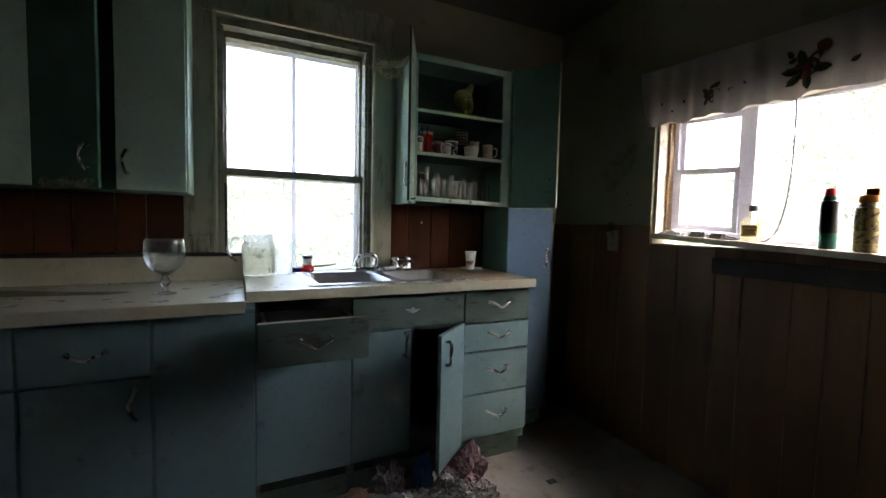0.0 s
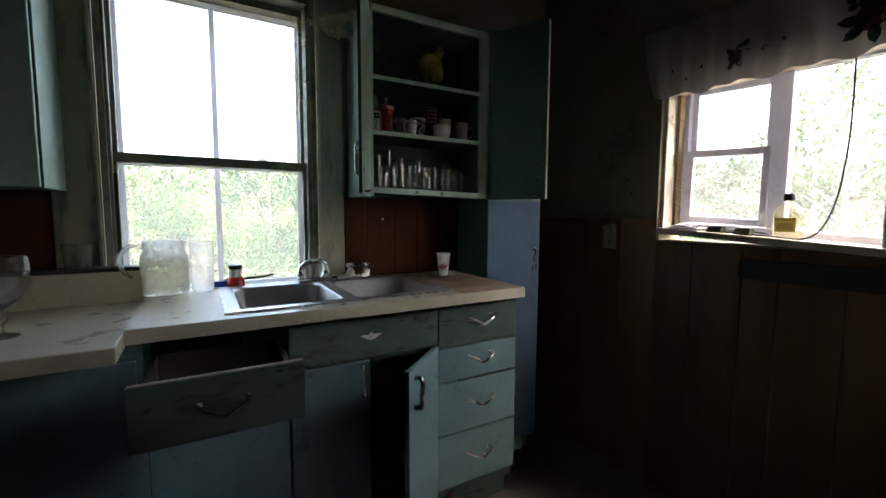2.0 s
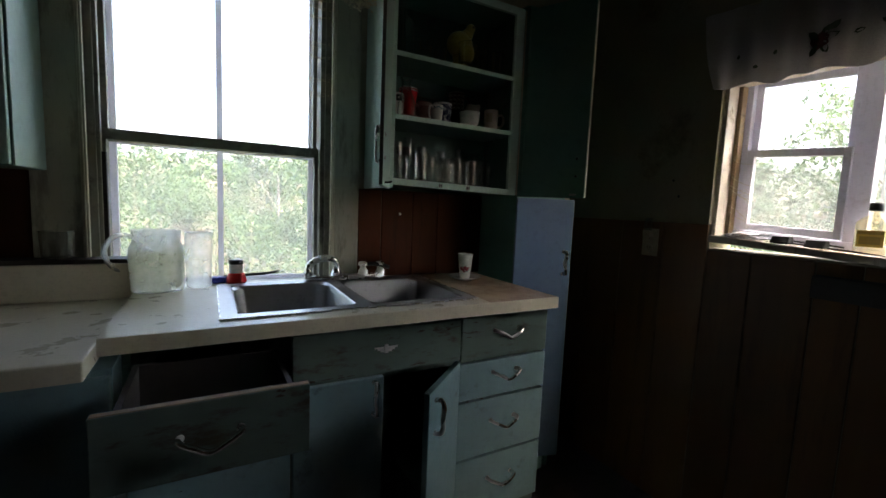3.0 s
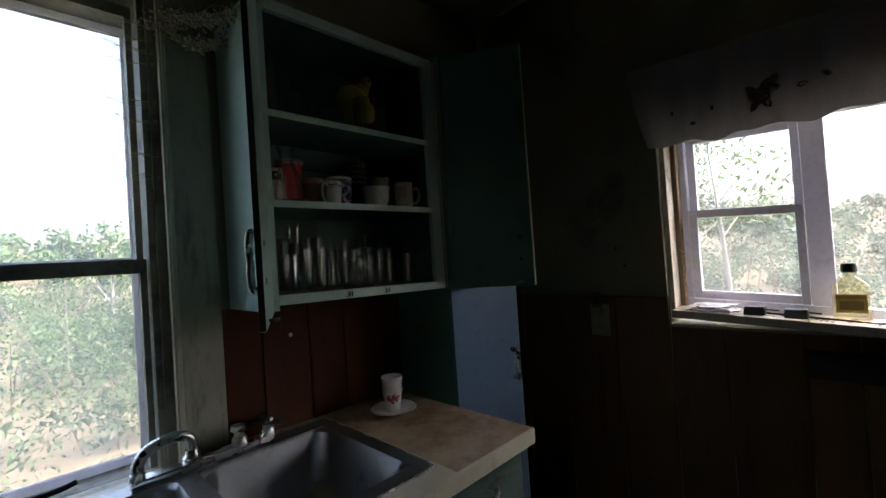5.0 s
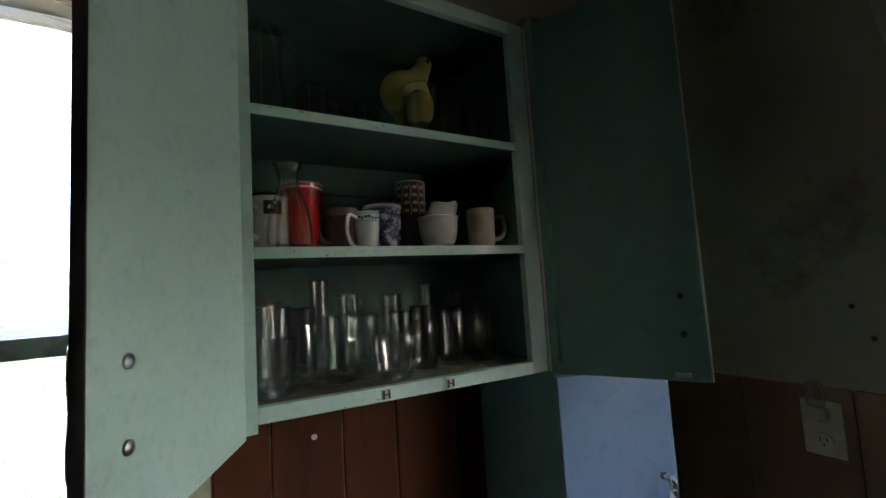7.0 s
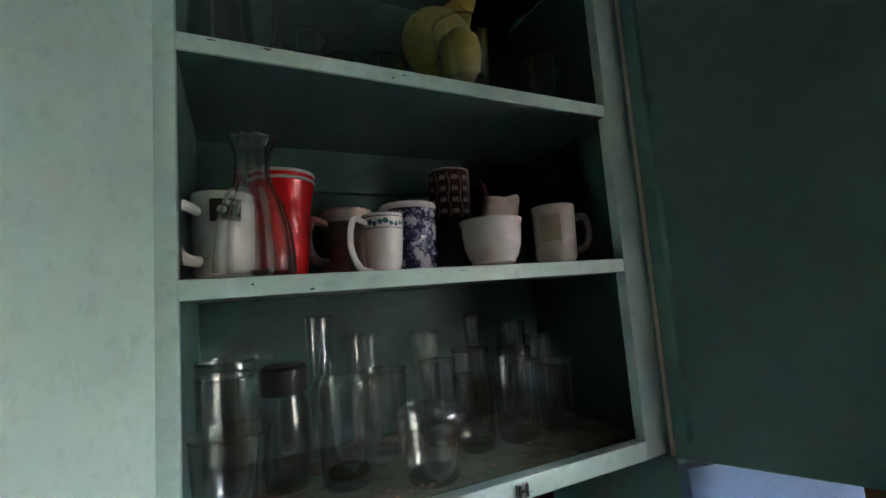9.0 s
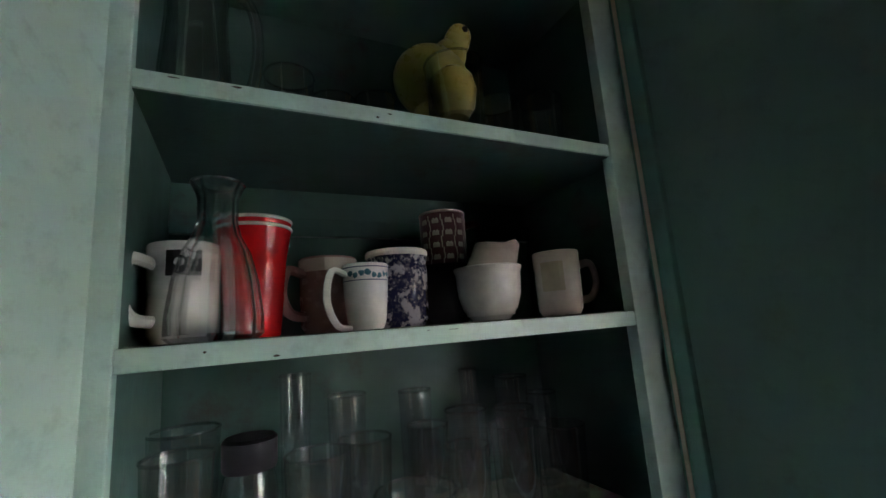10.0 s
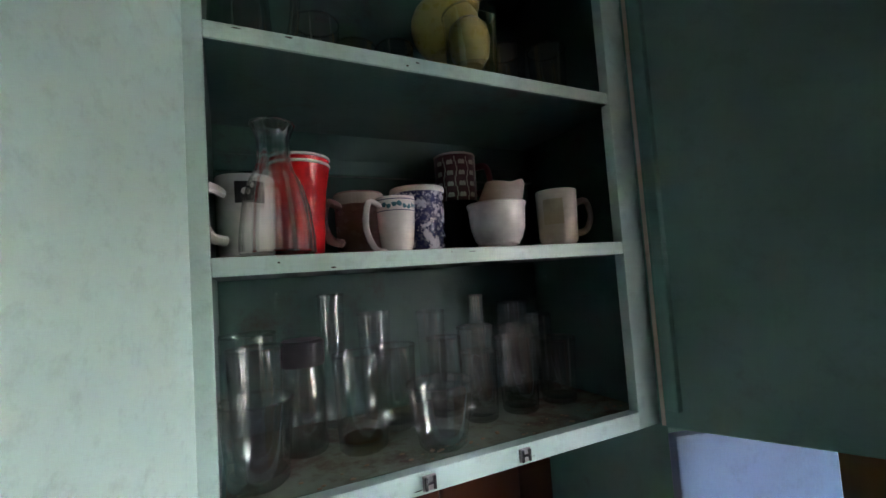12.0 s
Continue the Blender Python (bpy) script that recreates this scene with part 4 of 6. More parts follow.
for x, y, h in ((-1.6, 8.5, 1.5), (1.3, 9.0, 1.6), (2.6, 8.0, 1.7), (6.2, 2.2, 2.4), (7.4, 2.9, 2.4)):
    z = height(x, y)
    tree = thing("sapling", (x, y, z), "slim young tree with thin pale trunk and sparse leaves", "tree", "saplings outside")
    lean = rng.normal(size=2) * 0.05
    bm = tube([(x, y, z - 0.1), (x + lean[0] * h * 0.5, y + lean[1] * h * 0.4, z + h * 0.5), (x + lean[0] * h, y + lean[1] * h, z + h)], [0.035, 0.03, 0.024, 0.018, 0.012, 0.006], 8, smooth=6)
    tips, sp = [], []
    for k in range(12):
        f = 0.35 + 0.6 * k / 11
        a, reach = rng.uniform(0, 6.28), (1.1 - f) * 1.1 + 0.15
        base = Vector((x + lean[0] * h * f, y + lean[1] * h * f, z + h * f))
        tip = base + Vector((math.cos(a) * reach, math.sin(a) * reach, reach * 0.6))
        tube([base, (base + tip) / 2 + Vector((0, 0, 0.05)), tip], [0.009, 0.006, 0.003], 5, bm, smooth=3)
        for u in (0.6, 1.0):
            tips.append(tuple(base.lerp(tip, u))); sp.append((0.24, 0.24, 0.16))
    part("trunk", bm, BARK, tree, "", True)
    crown = leaves("crown", tips, sp, 34, 0.04, LEAF, "")
    crown.parent = tree
    crown.matrix_parent_inverse = Matrix.Translation((-x, -y, -z))
    for key in ("category", "kind"):
        del crown[key]

# ---- vessels ----
def hollow(outer, wall, floor_z, rim_round=True):
    """A closed profile of a vessel: outside up, over the rim, and down the inside."""
    top_r, top_z = outer[-1]
    inner = [(max(r - wall, 0.001), max(z, floor_z)) for r, z in reversed(outer) if z > floor_z]
    inner = [(top_r - wall, top_z)] + inner[1:] if inner else []
    edge = [(top_r - wall * 0.25, top_z + wall * 0.45), (top_r - wall * 0.75, top_z + wall * 0.45)] if rim_round else []
    low = inner[-1][0] if inner else 0.01
    return [(0, outer[0][1])] + outer + edge + inner + [(low * 0.97, floor_z), (0, floor_z)]


def placed(x, y, z, turn=0.0, tilt=0.0):
    """A pose for a vessel; on the cupboard's floor it follows that floor's drop."""
    if 1.29 < z < 1.34 and 0.74 < x < 1.3:
        z -= 0.024 * (x - 1.02)
    return Matrix.Translation((x, y, z)) @ Matrix.Rotation(radians(turn), 4, "Z") @ Matrix.Rotation(radians(tilt), 4, "Y")


def tumbler(x, y, z, r_top, r_low, h, label="clear glass tumbler, dusty, standing among others", wall=0.0022, base=0.009, ribs=0, band=0.0, group="glasses in the cupboard", glass=GLASS):
    """A drinking glass: a thin wall on a thick base, with a rounded rim."""
    prof = [(0, 0.0), (r_low * 0.9, 0.0), (r_low, 0.003), (r_low + (r_top - r_low) * 0.25, h * 0.25), (r_low + (r_top - r_low) * 0.5, h * 0.5), (r_low + (r_top - r_low) * 0.75, h * 0.75), (r_top, h - wall)]
    if band:
        prof = prof[:5] + [(r_top * 0.97, h * (1 - band)), (r_top * 1.02, h * (1 - band * 0.85)), (r_top * 1.02, h * 0.97), (r_top, h - wall)]
    t = thing("drinking_glass", (x, y, z), label, "glass", group)
    m = placed(x, y, z)
    part("wall", lathe(prof, 40, None, m, ribs, 0.018 if ribs else 0.0), glass, t, "", True)
    part("rim", lathe([(r_top + wall * 0.55 * math.cos(a), h - wall * 0.5 + wall * 0.7 * math.sin(a)) for a in np.linspace(0, 6.283, 9)], 40, None, m), RIM_GLASS, t, "rounded glass rim", True)
    part("base", lathe([(0, base * 0.7), (r_low * 0.7, base * 0.75), (r_low * 0.93, base)], 36, None, m), RIM_GLASS, t, "thick glass base", True)
    return t


RIM_GLASS = clear_glass("glass_rim", (0.88, 0.90, 0.90))
CHINA = plain("white_china", (0.82, 0.80, 0.76), 0.18, coat=0.4)
PINK_CHINA = plain("pinkish_china", (0.34, 0.22, 0.20), 0.25, coat=0.3)
CREAM_CHINA = plain("cream_china", (0.546, 0.484, 0.406), 0.22, coat=0.3)
DARK_CHINA = plain("dark_glazed_china", (0.03, 0.028, 0.03), 0.2, coat=0.4)
RED_PLASTIC = plain("red_plastic", (0.62, 0.012, 0.014), 0.22)
WHITE_PLASTIC = plain("white_plastic", (0.78, 0.76, 0.74), 0.35)
YELLOW_GLAZE = plain("yellow_glaze", (0.432, 0.374, 0.094), 0.28, coat=0.4)
TEAL_INK = plain("teal_print", (0.05, 0.17, 0.22), 0.3)
NAVY_INK = plain("navy_print", (0.04, 0.05, 0.14), 0.3)
MAROON = plain("maroon_glaze", (0.09, 0.02, 0.025), 0.3)
ROSE_INK = plain("rose_print", (0.36, 0.05, 0.07), 0.5)
TAN_PATCH = plain("tan_patch", (0.40, 0.34, 0.23), 0.4)
BLUE_CHINA = surface("blue_patterned_china", (0.62, 0.62, 0.66), (0.55, 0.55, 0.62), (0.03, 0.035, 0.10), 0.2, big=20, stain_scale=55, stain_from=0.44, stain_to=0.50, small=120, bump=0.0)


def decal(points, radius, height_at, angle, m, bm=None, lift=0.0006, slope=0.0):
    """A flat print bent round a vessel: points are (along, up) in metres about its middle."""
    bm = bm or bmesh.new()
    vs = []
    for u, v in points:
        r = radius + slope * v + lift
        a = radians(angle) + u / radius
        vs.append(bm.verts.new(m @ Vector((r * math.cos(a), r * math.sin(a), height_at + v))))
    mid = Vector((0, 0, 0))
    for v in vs:
        mid += v.co
    c = bm.verts.new(mid / len(vs) + (m.to_3x3() @ Vector((math.cos(radians(angle)), math.sin(radians(angle)), 0))) * 0.0006)
    for i in range(len(vs)):
        bm.faces.new((vs[i], vs[(i + 1) % len(vs)], c))
    return bm


def band(radius, z0, z1, a0, a1, m, lift=0.0006, slope=0.0):
    bm = bmesh.new()
    n = max(6, int(abs(a1 - a0) / 8))
    rows = [[bm.verts.new(m @ Vector(((radius + slope * (z - z0) + lift) * math.cos(radians(a)), (radius + slope * (z - z0) + lift) * math.sin(radians(a)), z))) for a in np.linspace(a0, a1, n)] for z in (z0, z1)]
    for i in range(n - 1):
        bm.faces.new((rows[0][i], rows[0][i + 1], rows[1][i + 1], rows[1][i]))
    return bm


def blob(r, n=9, wob=0.25, squash=1.0):
    return [(r * (1 + wob * random.uniform(-1, 1)) * math.cos(6.283 * k / n), squash * r * (1 + wob * random.uniform(-1, 1)) * math.sin(6.283 * k / n)) for k in range(n)]


def mug(x, y, z, r, h, material, turn, label, low=None, category="mug", handle_z=(0.22, 0.82), reach=0.026, loop=0.0045, group="mugs on the shelf"):
    """A cup with its handle along the direction turn."""
    low = low or r * 0.94
    t = thing("mug" if category == "mug" else "cup", (x, y, z), label, category, group)
    m = placed(x, y, z)
    prof = [(low * 0.85, 0.0), (low * 0.9, 0.003), (low, 0.008), (low + (r - low) * 0.6, h * 0.55), (r, h)]
    part("body", lathe(hollow(prof, 0.003, 0.006), 36, None, m), material, t, "", True)
    a, b = handle_z[0] * h, handle_z[1] * h
    c, s = math.cos(radians(turn)), math.sin(radians(turn))
    pts = [(low * 0.97, a), (low + reach * 0.7, a + 0.004), (r + reach, (a + b) / 2), (r + reach * 0.75, b), (r * 0.97, b - 0.003)]
    part("handle", tube([m @ Vector((q * c, q * s, zz)) for q, zz in pts], loop, 8, flat=1.3), material, t, "", True)
    return t, m


S1, S2, S3 = 1.3034, 1.5352, 1.7483
# middle shelf
t, m = mug(0.786, 2.124, S2, 0.0295, 0.085, CHINA, 222, "white mug with a black square print beside a carafe")
part("print", band(0.0293, 0.056, 0.078, 248, 300, m), BLACK, t, "black square print")
part("print_marks", decal(blob(0.004), 0.0297, 0.068, 268, m, decal(blob(0.003), 0.0297, 0.074, 281, m)), CHINA, t)
single("dark_pot", lathe(hollow([(0.03, 0), (0.042, 0.02), (0.045, 0.07), (0.04, 0.1), (0.03, 0.112)], 0.003, 0.006), 32, None, placed(0.80, 2.222, S2)), DARK_CHINA, "dark glazed pot at the back of the shelf", "pot", (0.80, 2.222, S2), True)
carafe = [(0.032, 0.0), (0.0365, 0.004), (0.0362, 0.02), (0.0325, 0.05), (0.0262, 0.075), (0.0188, 0.090), (0.0158, 0.102), (0.0158, 0.123), (0.0195, 0.133), (0.0215, 0.137)]
t = thing("carafe", (0.8125, 2.094, S2), "small fluted clear glass carafe in front of a red cup", "carafe")
m = placed(0.8125, 2.094, S2)
part("wall", lathe(hollow(carafe, 0.0022, 0.006), 64, None, m, 9, 0.06), THICK_GLASS, t, "fluted glass wall", True)
part("rim", lathe([(0.0212 + 0.0016 * math.cos(a), 0.1375 + 0.0018 * math.sin(a)) for a in np.linspace(0, 6.283, 9)], 40, None, m), RIM_GLASS, t, "rounded glass rim", True)


def party_cup(x, y, z, h, label):
    t = thing("plastic_cup", (x, y, z), label, "cup", "stacked red cups")
    m = placed(x, y, z)
    prof = [(0.0235, 0), (0.0245, 0.002), (0.0265, 0.025)]
    for k in range(7):
        zz = 0.040 + 0.005 * k
        prof += [(0.0275 + 0.0004 * k, zz), (0.0270 + 0.0004 * k, zz + 0.0025)]
    prof += [(0.0335, h - 0.014), (0.0350, h - 0.006)]
    part("body", lathe(hollow(prof, 0.0012, 0.004, False), 48, None, m), RED_PLASTIC, t, "", True)
    bm = bmesh.new()
    lathe([(0.0346 + 0.0018 * math.cos(a), h - 0.004 + 0.0018 * math.sin(a)) for a in np.linspace(0, 6.283, 9)], 48, bm, m)
    part("rim", bm, CHINA, t, "white rolled rim", True)
    return t


party_cup(0.8450, 2.148, S2, 0.1125, "red plastic party cup with a white rim")
party_cup(0.8450, 2.148, S2 + 0.0080, 0.1125, "red plastic party cup nested in another")
t, m = mug(0.922, 2.172, S2, 0.032, 0.081, PINK_CHINA, 205, "pinkish brown mug standing behind a small cup")
part("lip", band(0.032, 0.066, 0.080, 0, 360, m), CREAM_CHINA, t, "pale pink lip")
t, m = mug(0.9465, 2.104, S2, 0.0235, 0.0635, CHINA, 200, "small white cup with a teal flower band", 0.0195, "cup", (0.03, 0.9), 0.021, 0.0028)
bm = bmesh.new()
for a in range(215, 350, 15):
    decal(blob(0.0028, 7, 0.4), 0.0228, 0.0535 + random.uniform(-0.002, 0.002), a, m, bm)
part("flower_band", bm, TEAL_INK, t, "teal flower band")
for z in (0.0475, 0.0605):
    part("line", band(0.0222 + (z - 0.0475) * 0.08, z, z + 0.0009, 0, 360, m), NAVY_INK, t)
t, m = mug(1.004, 2.168, S2, 0.037, 0.087, BLUE_CHINA, 60, "white mug with a dense blue flower pattern")
part("rim", lathe([(0.0372 + 0.0012 * math.cos(a), 0.0865 + 0.004 * math.sin(a)) for a in np.linspace(0, 6.283, 9)], 36, None, m), CHINA, t, "white rim", True)
t, m = mug(1.086, 2.205, S2, 0.036, 0.077, DARK_CHINA, 150, "dark mug with another mug stacked on it")
t, m = mug(1.088, 2.205, S2 + 0.0775, 0.032, 0.0735, MAROON, 350, "maroon mug with rows of pale hearts, stacked", 0.031)
bm = bmesh.new()
for col in range(5):
    for row in range(4):
        decal([(-0.0048, 0.002), (-0.0025, 0.0045), (0, 0.003), (0.0025, 0.0045), (0.0048, 0.002), (0.0048, -0.003), (-0.0048, -0.003)], 0.0317, 0.010 + 0.0165 * row, 195 + 32 * col, m, bm)
tagged(part("heart_print", bm, CREAM_CHINA, t, "pale heart prints"), kind="stuff")
bm = bmesh.new()
for col in range(5):
    for k in range(9):
        zz = 0.004 + 0.0075 * k
        decal([(-0.0008, -0.004), (0.0008, -0.004), (0.0008, 0.004), (-0.0008, 0.004)], 0.0317, zz, 211 + 32 * col + 3 * math.sin(k * 1.3), m, bm)
tagged(part("wavy_lines", bm, CREAM_CHINA, t), kind="stuff")
part("rim", lathe([(0.0315 + 0.0012 * math.cos(a), 0.073 + 0.002 * math.sin(a)) for a in np.linspace(0, 6.283, 9)], 36, None, m), CREAM_CHINA, t, "pale rim", True)
single("bowl", lathe(hollow([(0.022, 0), (0.025, 0.003), (0.0335, 0.014), (0.0385, 0.030), (0.0400, 0.046), (0.0405, 0.057), (0.0430, 0.064)], 0.003, 0.006), 40, None, placed(1.110, 2.132, S2)), CHINA, "white china bowl with a creamer inside", "bowl", (1.110, 2.132, S2), True)
crm = lathe(hollow([(0.018, 0), (0.029, 0.02), (0.032, 0.045), (0.024, 0.07), (0.022, 0.078)], 0.0025, 0.005), 28)
for v in crm.verts:
    if v.co.x > 0.012 and v.co.z > 0.06:
        v.co.x += (v.co.x - 0.012) * 1.0
        v.co.z += (v.co.x - 0.012) * 0.5
bmesh.ops.transform(crm, matrix=placed(1.110, 2.137, S2 + 0.0165, -25, 8), verts=crm.verts)
single("creamer", crm, CREAM_CHINA, "small cream and pink creamer sitting in a bowl", "creamer", (1.110, 2.137, S2 + 0.0165), True)
t, m = mug(1.198, 2.106, S2, 0.0295, 0.079, CREAM_CHINA, -12, "cream mug with a tan patch at its left, chipped base")
# Patch that makes the mug's left side darker.
part("picture", band(0.0290, 0.03, 0.066, 190, 245, m), TAN_PATCH, t, "tan patch on the mug's left side")

# bottom shelf
tumbler(0.787, 2.112, S1 + 0.0022, 0.0355, 0.029, 0.083, "short wide glass tumbler with another inside it", base=0.012)
tumbler(0.787, 2.112, S1 + 0.0146, 0.0265, 0.022, 0.122, "narrow glass tumbler nested in a wider one")
tumbler(0.783, 2.196, S1 + 0.0022, 0.032, 0.028, 0.140, "tall glass tumbler at the back", ribs=12)
jar = thing("glass_jar", (0.842, 2.172, S1 + 0.0022), "small clear jar with a black lid", "jar", "glasses in the cupboard")
part("jar_body", lathe(hollow([(0.024, 0), (0.026, 0.004), (0.026, 0.08), (0.022, 0.1), (0.022, 0.118)], 0.002, 0.006), 32, None, placed(0.842, 2.172, S1 + 0.0022)), GLASS, jar, "", True)
part("lid", lathe([(0.0245, 0.100), (0.0255, 0.103), (0.0255, 0.127), (0.023, 0.130), (0, 0.130)], 32, None, placed(0.842, 2.172, S1 + 0.0022)), BLACK, jar, "black plastic lid", True)
tumbler(0.893, 2.243, S1 + 0.0022, 0.018, 0.015, 0.180, "tall slim glass at the back of the shelf")
g = tumbler(0.903, 2.142, S1 + 0.0022, 0.032, 0.028, 0.112, "ribbed glass tumbler with amber residue", ribs=16, base=0.011)
single("residue", lathe([(0, 0.0115), (0.0225, 0.0115), (0.0225, 0.0145), (0, 0.0145)], 24, None, placed(0.903, 2.142, S1 + 0.0022)), AMBER, "dried amber residue in a glass", "residue", (0.903, 2.142, S1 + 0.0137))
tumbler(0.986, 2.098, S1 + 0.0022, 0.0395, 0.0285, 0.074, "short flared glass tumbler with a banded rim", band=0.16, base=0.008)
for x, y, rt, rl, h, rb in ((0.962, 2.19, 0.030, 0.027, 0.108, 16), (0.955, 2.246, 0.024, 0.02, 0.150, 0), (1.043, 2.196, 0.025, 0.023, 0.110, 0), (1.072, 2.150, 0.026, 0.0235, 0.092, 0), (1.050, 2.252, 0.022, 0.02, 0.145, 0),
                            (1.139, 2.150, 0.030, 0.026, 0.106, 0), (1.108, 2.216, 0.028, 0.025, 0.118, 0), (1.214, 2.152, 0.030, 0.026, 0.096, 0), (1.178, 2.205, 0.027, 0.024, 0.114, 0), (1.205, 2.248, 0.025, 0.022, 0.150, 0), (1.240, 2.222, 0.022, 0.02, 0.126, 12), (1.138, 2.258, 0.013, 0.011, 0.165, 0)):
    tumbler(x, y, S1 + 0.0022, rt, rl, h, ribs=rb)
LINER = surface("shelf_paper", (0.17, 0.22, 0.15), (0.13, 0.16, 0.10), (0.09, 0.06, 0.03), 0.7, big=14, stain_scale=18, stain_from=0.48, stain_to=0.62, small=60)


def shelf_paper(z, y_front, label):
    bm = bmesh.new()
    n = 40
    front = [bm.verts.new((0.757 + 0.526 * i / n, y_front + random.uniform(-0.0015, 0.0035), z + random.uniform(0.0006, 0.0018))) for i in range(n + 1)]
    back = [bm.verts.new((0.757 + 0.526 * i / n, 2.273, z + 0.001)) for i in range(n + 1)]
    for i in range(n):
        bm.faces.new((front[i], front[i + 1], back[i + 1], back[i]))
    made = bmesh.ops.extrude_face_region(bm, geom=list(bm.faces))["geom"]
    bmesh.ops.translate(bm, vec=(0, 0, -0.0005), verts=[e for e in made if isinstance(e, bmesh.types.BMVert)])
    single("shelf_paper", tilted(bm), LINER, label, "shelf paper", (1.02, 2.15, z))


shelf_paper(1.3031, 2.064, "grimy green shelf paper with a curled front edge")
shelf_paper(1.5338, 2.053, "thin green shelf paper under the mugs")
bm = bmesh.new()
for _ in range(60):
    x, y = random.uniform(0.76, 1.27), random.uniform(2.066, 2.10)
    bmesh.ops.create_icosphere(bm, subdivisions=1, radius=random.uniform(0.0008, 0.0024), matrix=Matrix.Translation((x, y, S1 + 0.0022)) @ Matrix.Diagonal((1.6, 1, 0.5, 1)))
single("shelf_debris", tilted(bm), WOOD_EDGE, "crumbs and flakes on the shelf paper", "debris", (1.0, 2.08, S1), kind="stuff")

# top shelf
jug = thing("glass_jug", (0.795, 2.135, S3), "clear glass jug with a thick handle on the top shelf", "jug")
part("jug_body", lathe(hollow([(0.026, 0), (0.029, 0.004), (0.033, 0.05), (0.029, 0.11), (0.030, 0.165)], 0.0025, 0.008), 36, None, placed(0.788, 2.135, S3)), GLASS, jug, "", True)
part("handle", tube([(0.818, 2.128, S3 + 0.015), (0.838, 2.122, S3 + 0.03), (0.846, 2.12, S3 + 0.085), (0.838, 2.122, S3 + 0.135), (0.816, 2.128, S3 + 0.15)], 0.006, 10), GLASS, jug, "thick glass handle", True)
fig = bmesh.new()


def egg(bm, centre, rx, ry, rz, tilt=0.0):
    bmesh.ops.create_uvsphere(bm, u_segments=28, v_segments=18, radius=1.0, matrix=Matrix.Translation(centre) @ Matrix.Rotation(radians(tilt), 4, "Y") @ Matrix.Diagonal((rx, ry, rz, 1)))


egg(fig, (1.066, 2.160, S3 + 0.114), 0.054, 0.047, 0.050, 15)
egg(fig, (1.088, 2.147, S3 + 0.148), 0.024, 0.024, 0.030, 32)
egg(fig, (1.098, 2.138, S3 + 0.168), 0.0185, 0.018, 0.024, 15)
egg(fig, (1.100, 2.135, S3 + 0.174), 0.0175, 0.017, 0.0185)
lathe([(0.0, 0), (0.034, 0), (0.033, 0.012), (0.024, 0.03), (0.030, 0.08)], 24, fig, Matrix.Translation((1.068, 2.160, S3)))
single("ceramic_bird", fig, YELLOW_GLAZE, "pale yellow glazed ceramic bird figure on the shelf", "ornament", (1.068, 2.160, S3), True)
single("ornament_eye", lathe([(0, 0.002), (0.003, 0.0018), (0.0045, 0)], 16, None, placed(1.1005, 2.1172, S3 + 0.175) @ Matrix.Rotation(radians(95), 4, "X")), BLACK, "black glazed dot on the yellow ornament", "dot", (1.1005, 2.1172, S3 + 0.175), True)
single("ceramic_egg", lathe([(0, 0), (0.016, 0.002), (0.025, 0.016), (0.0285, 0.038), (0.025, 0.056), (0.014, 0.067), (0, 0.070)], 30, None, placed(1.064, 2.098, S3 + 0.0262)), YELLOW_GLAZE, "pale yellow glazed ball standing in a glass", "ornament", (1.064, 2.098, S3 + 0.0262), True)
tumbler(1.066, 2.098, S3, 0.0360, 0.032, 0.100, "wide clear glass with a yellow ball in it", base=0.026)
for x, y, rt, h in ((0.885, 2.20, 0.03, 0.11), (0.945, 2.225, 0.03, 0.10), (0.99, 2.18, 0.026, 0.085), (1.19, 2.19, 0.034, 0.12), (1.235, 2.14, 0.03, 0.105)):
    tumbler(x, y, S3, rt, rt * 0.85, h, "dusty glass in the dark of the top shelf")

# ---- on the worktops ----
LEMON = clear_glass("cloudy_yellow_water", (0.98, 0.97, 0.86), 0.1, 0.30)
structure("window_stool", boxes((WX0 + 0.021, WX1 - 0.021, 2.3005, 2.3345, 0.893, 0.9165), bevel=0.002), CREAM, "painted window stool level with the counter", "trim")
PX, PY, PZ = 0.036, 2.228, 0.9172
pitcher = thing("glass_pitcher", (PX, PY, PZ), "clear glass pitcher half full of cloudy yellow water by the window", "pitcher")
pm = placed(PX, PY, PZ) @ Matrix.Diagonal((1.16, 1.0, 1.03, 1))
part("pitcher_body", lathe(hollow([(0.058, 0), (0.063, 0.005), (0.066, 0.10), (0.062, 0.135), (0.055, 0.15), (0.057, 0.185)], 0.0032, 0.012), 44, None, pm), DUSTY_GLASS, pitcher, "", True)
part("water", lathe([(0, 0.0124), (0.0595, 0.0124), (0.0622, 0.098), (0.0600, 0.128), (0, 0.128)], 40, None, pm), LEMON, pitcher, "cloudy yellow water", True)
part("handle", tube([pm @ Vector(p) for p in ((-0.052, -0.006, 0.165), (-0.085, -0.02, 0.170), (-0.108, -0.026, 0.135), (-0.104, -0.024, 0.095), (-0.08, -0.016, 0.065), (-0.052, -0.008, 0.060))], 0.0075, 10), DUSTY_GLASS, pitcher, "thick glass handle", True)
tumbler(0.150, 2.255, 0.9172, 0.042, 0.037, 0.185, "tall clear drinking glass beside the pitcher", 0.0026, 0.014, group="glasses on the counter", glass=DUSTY_GLASS)
SB = (0.264, 2.296, 0.9172)
soap = thing("soap_bottle", SB, "squat red bottle with white neck and black cap", "bottle")
sm = placed(*SB)
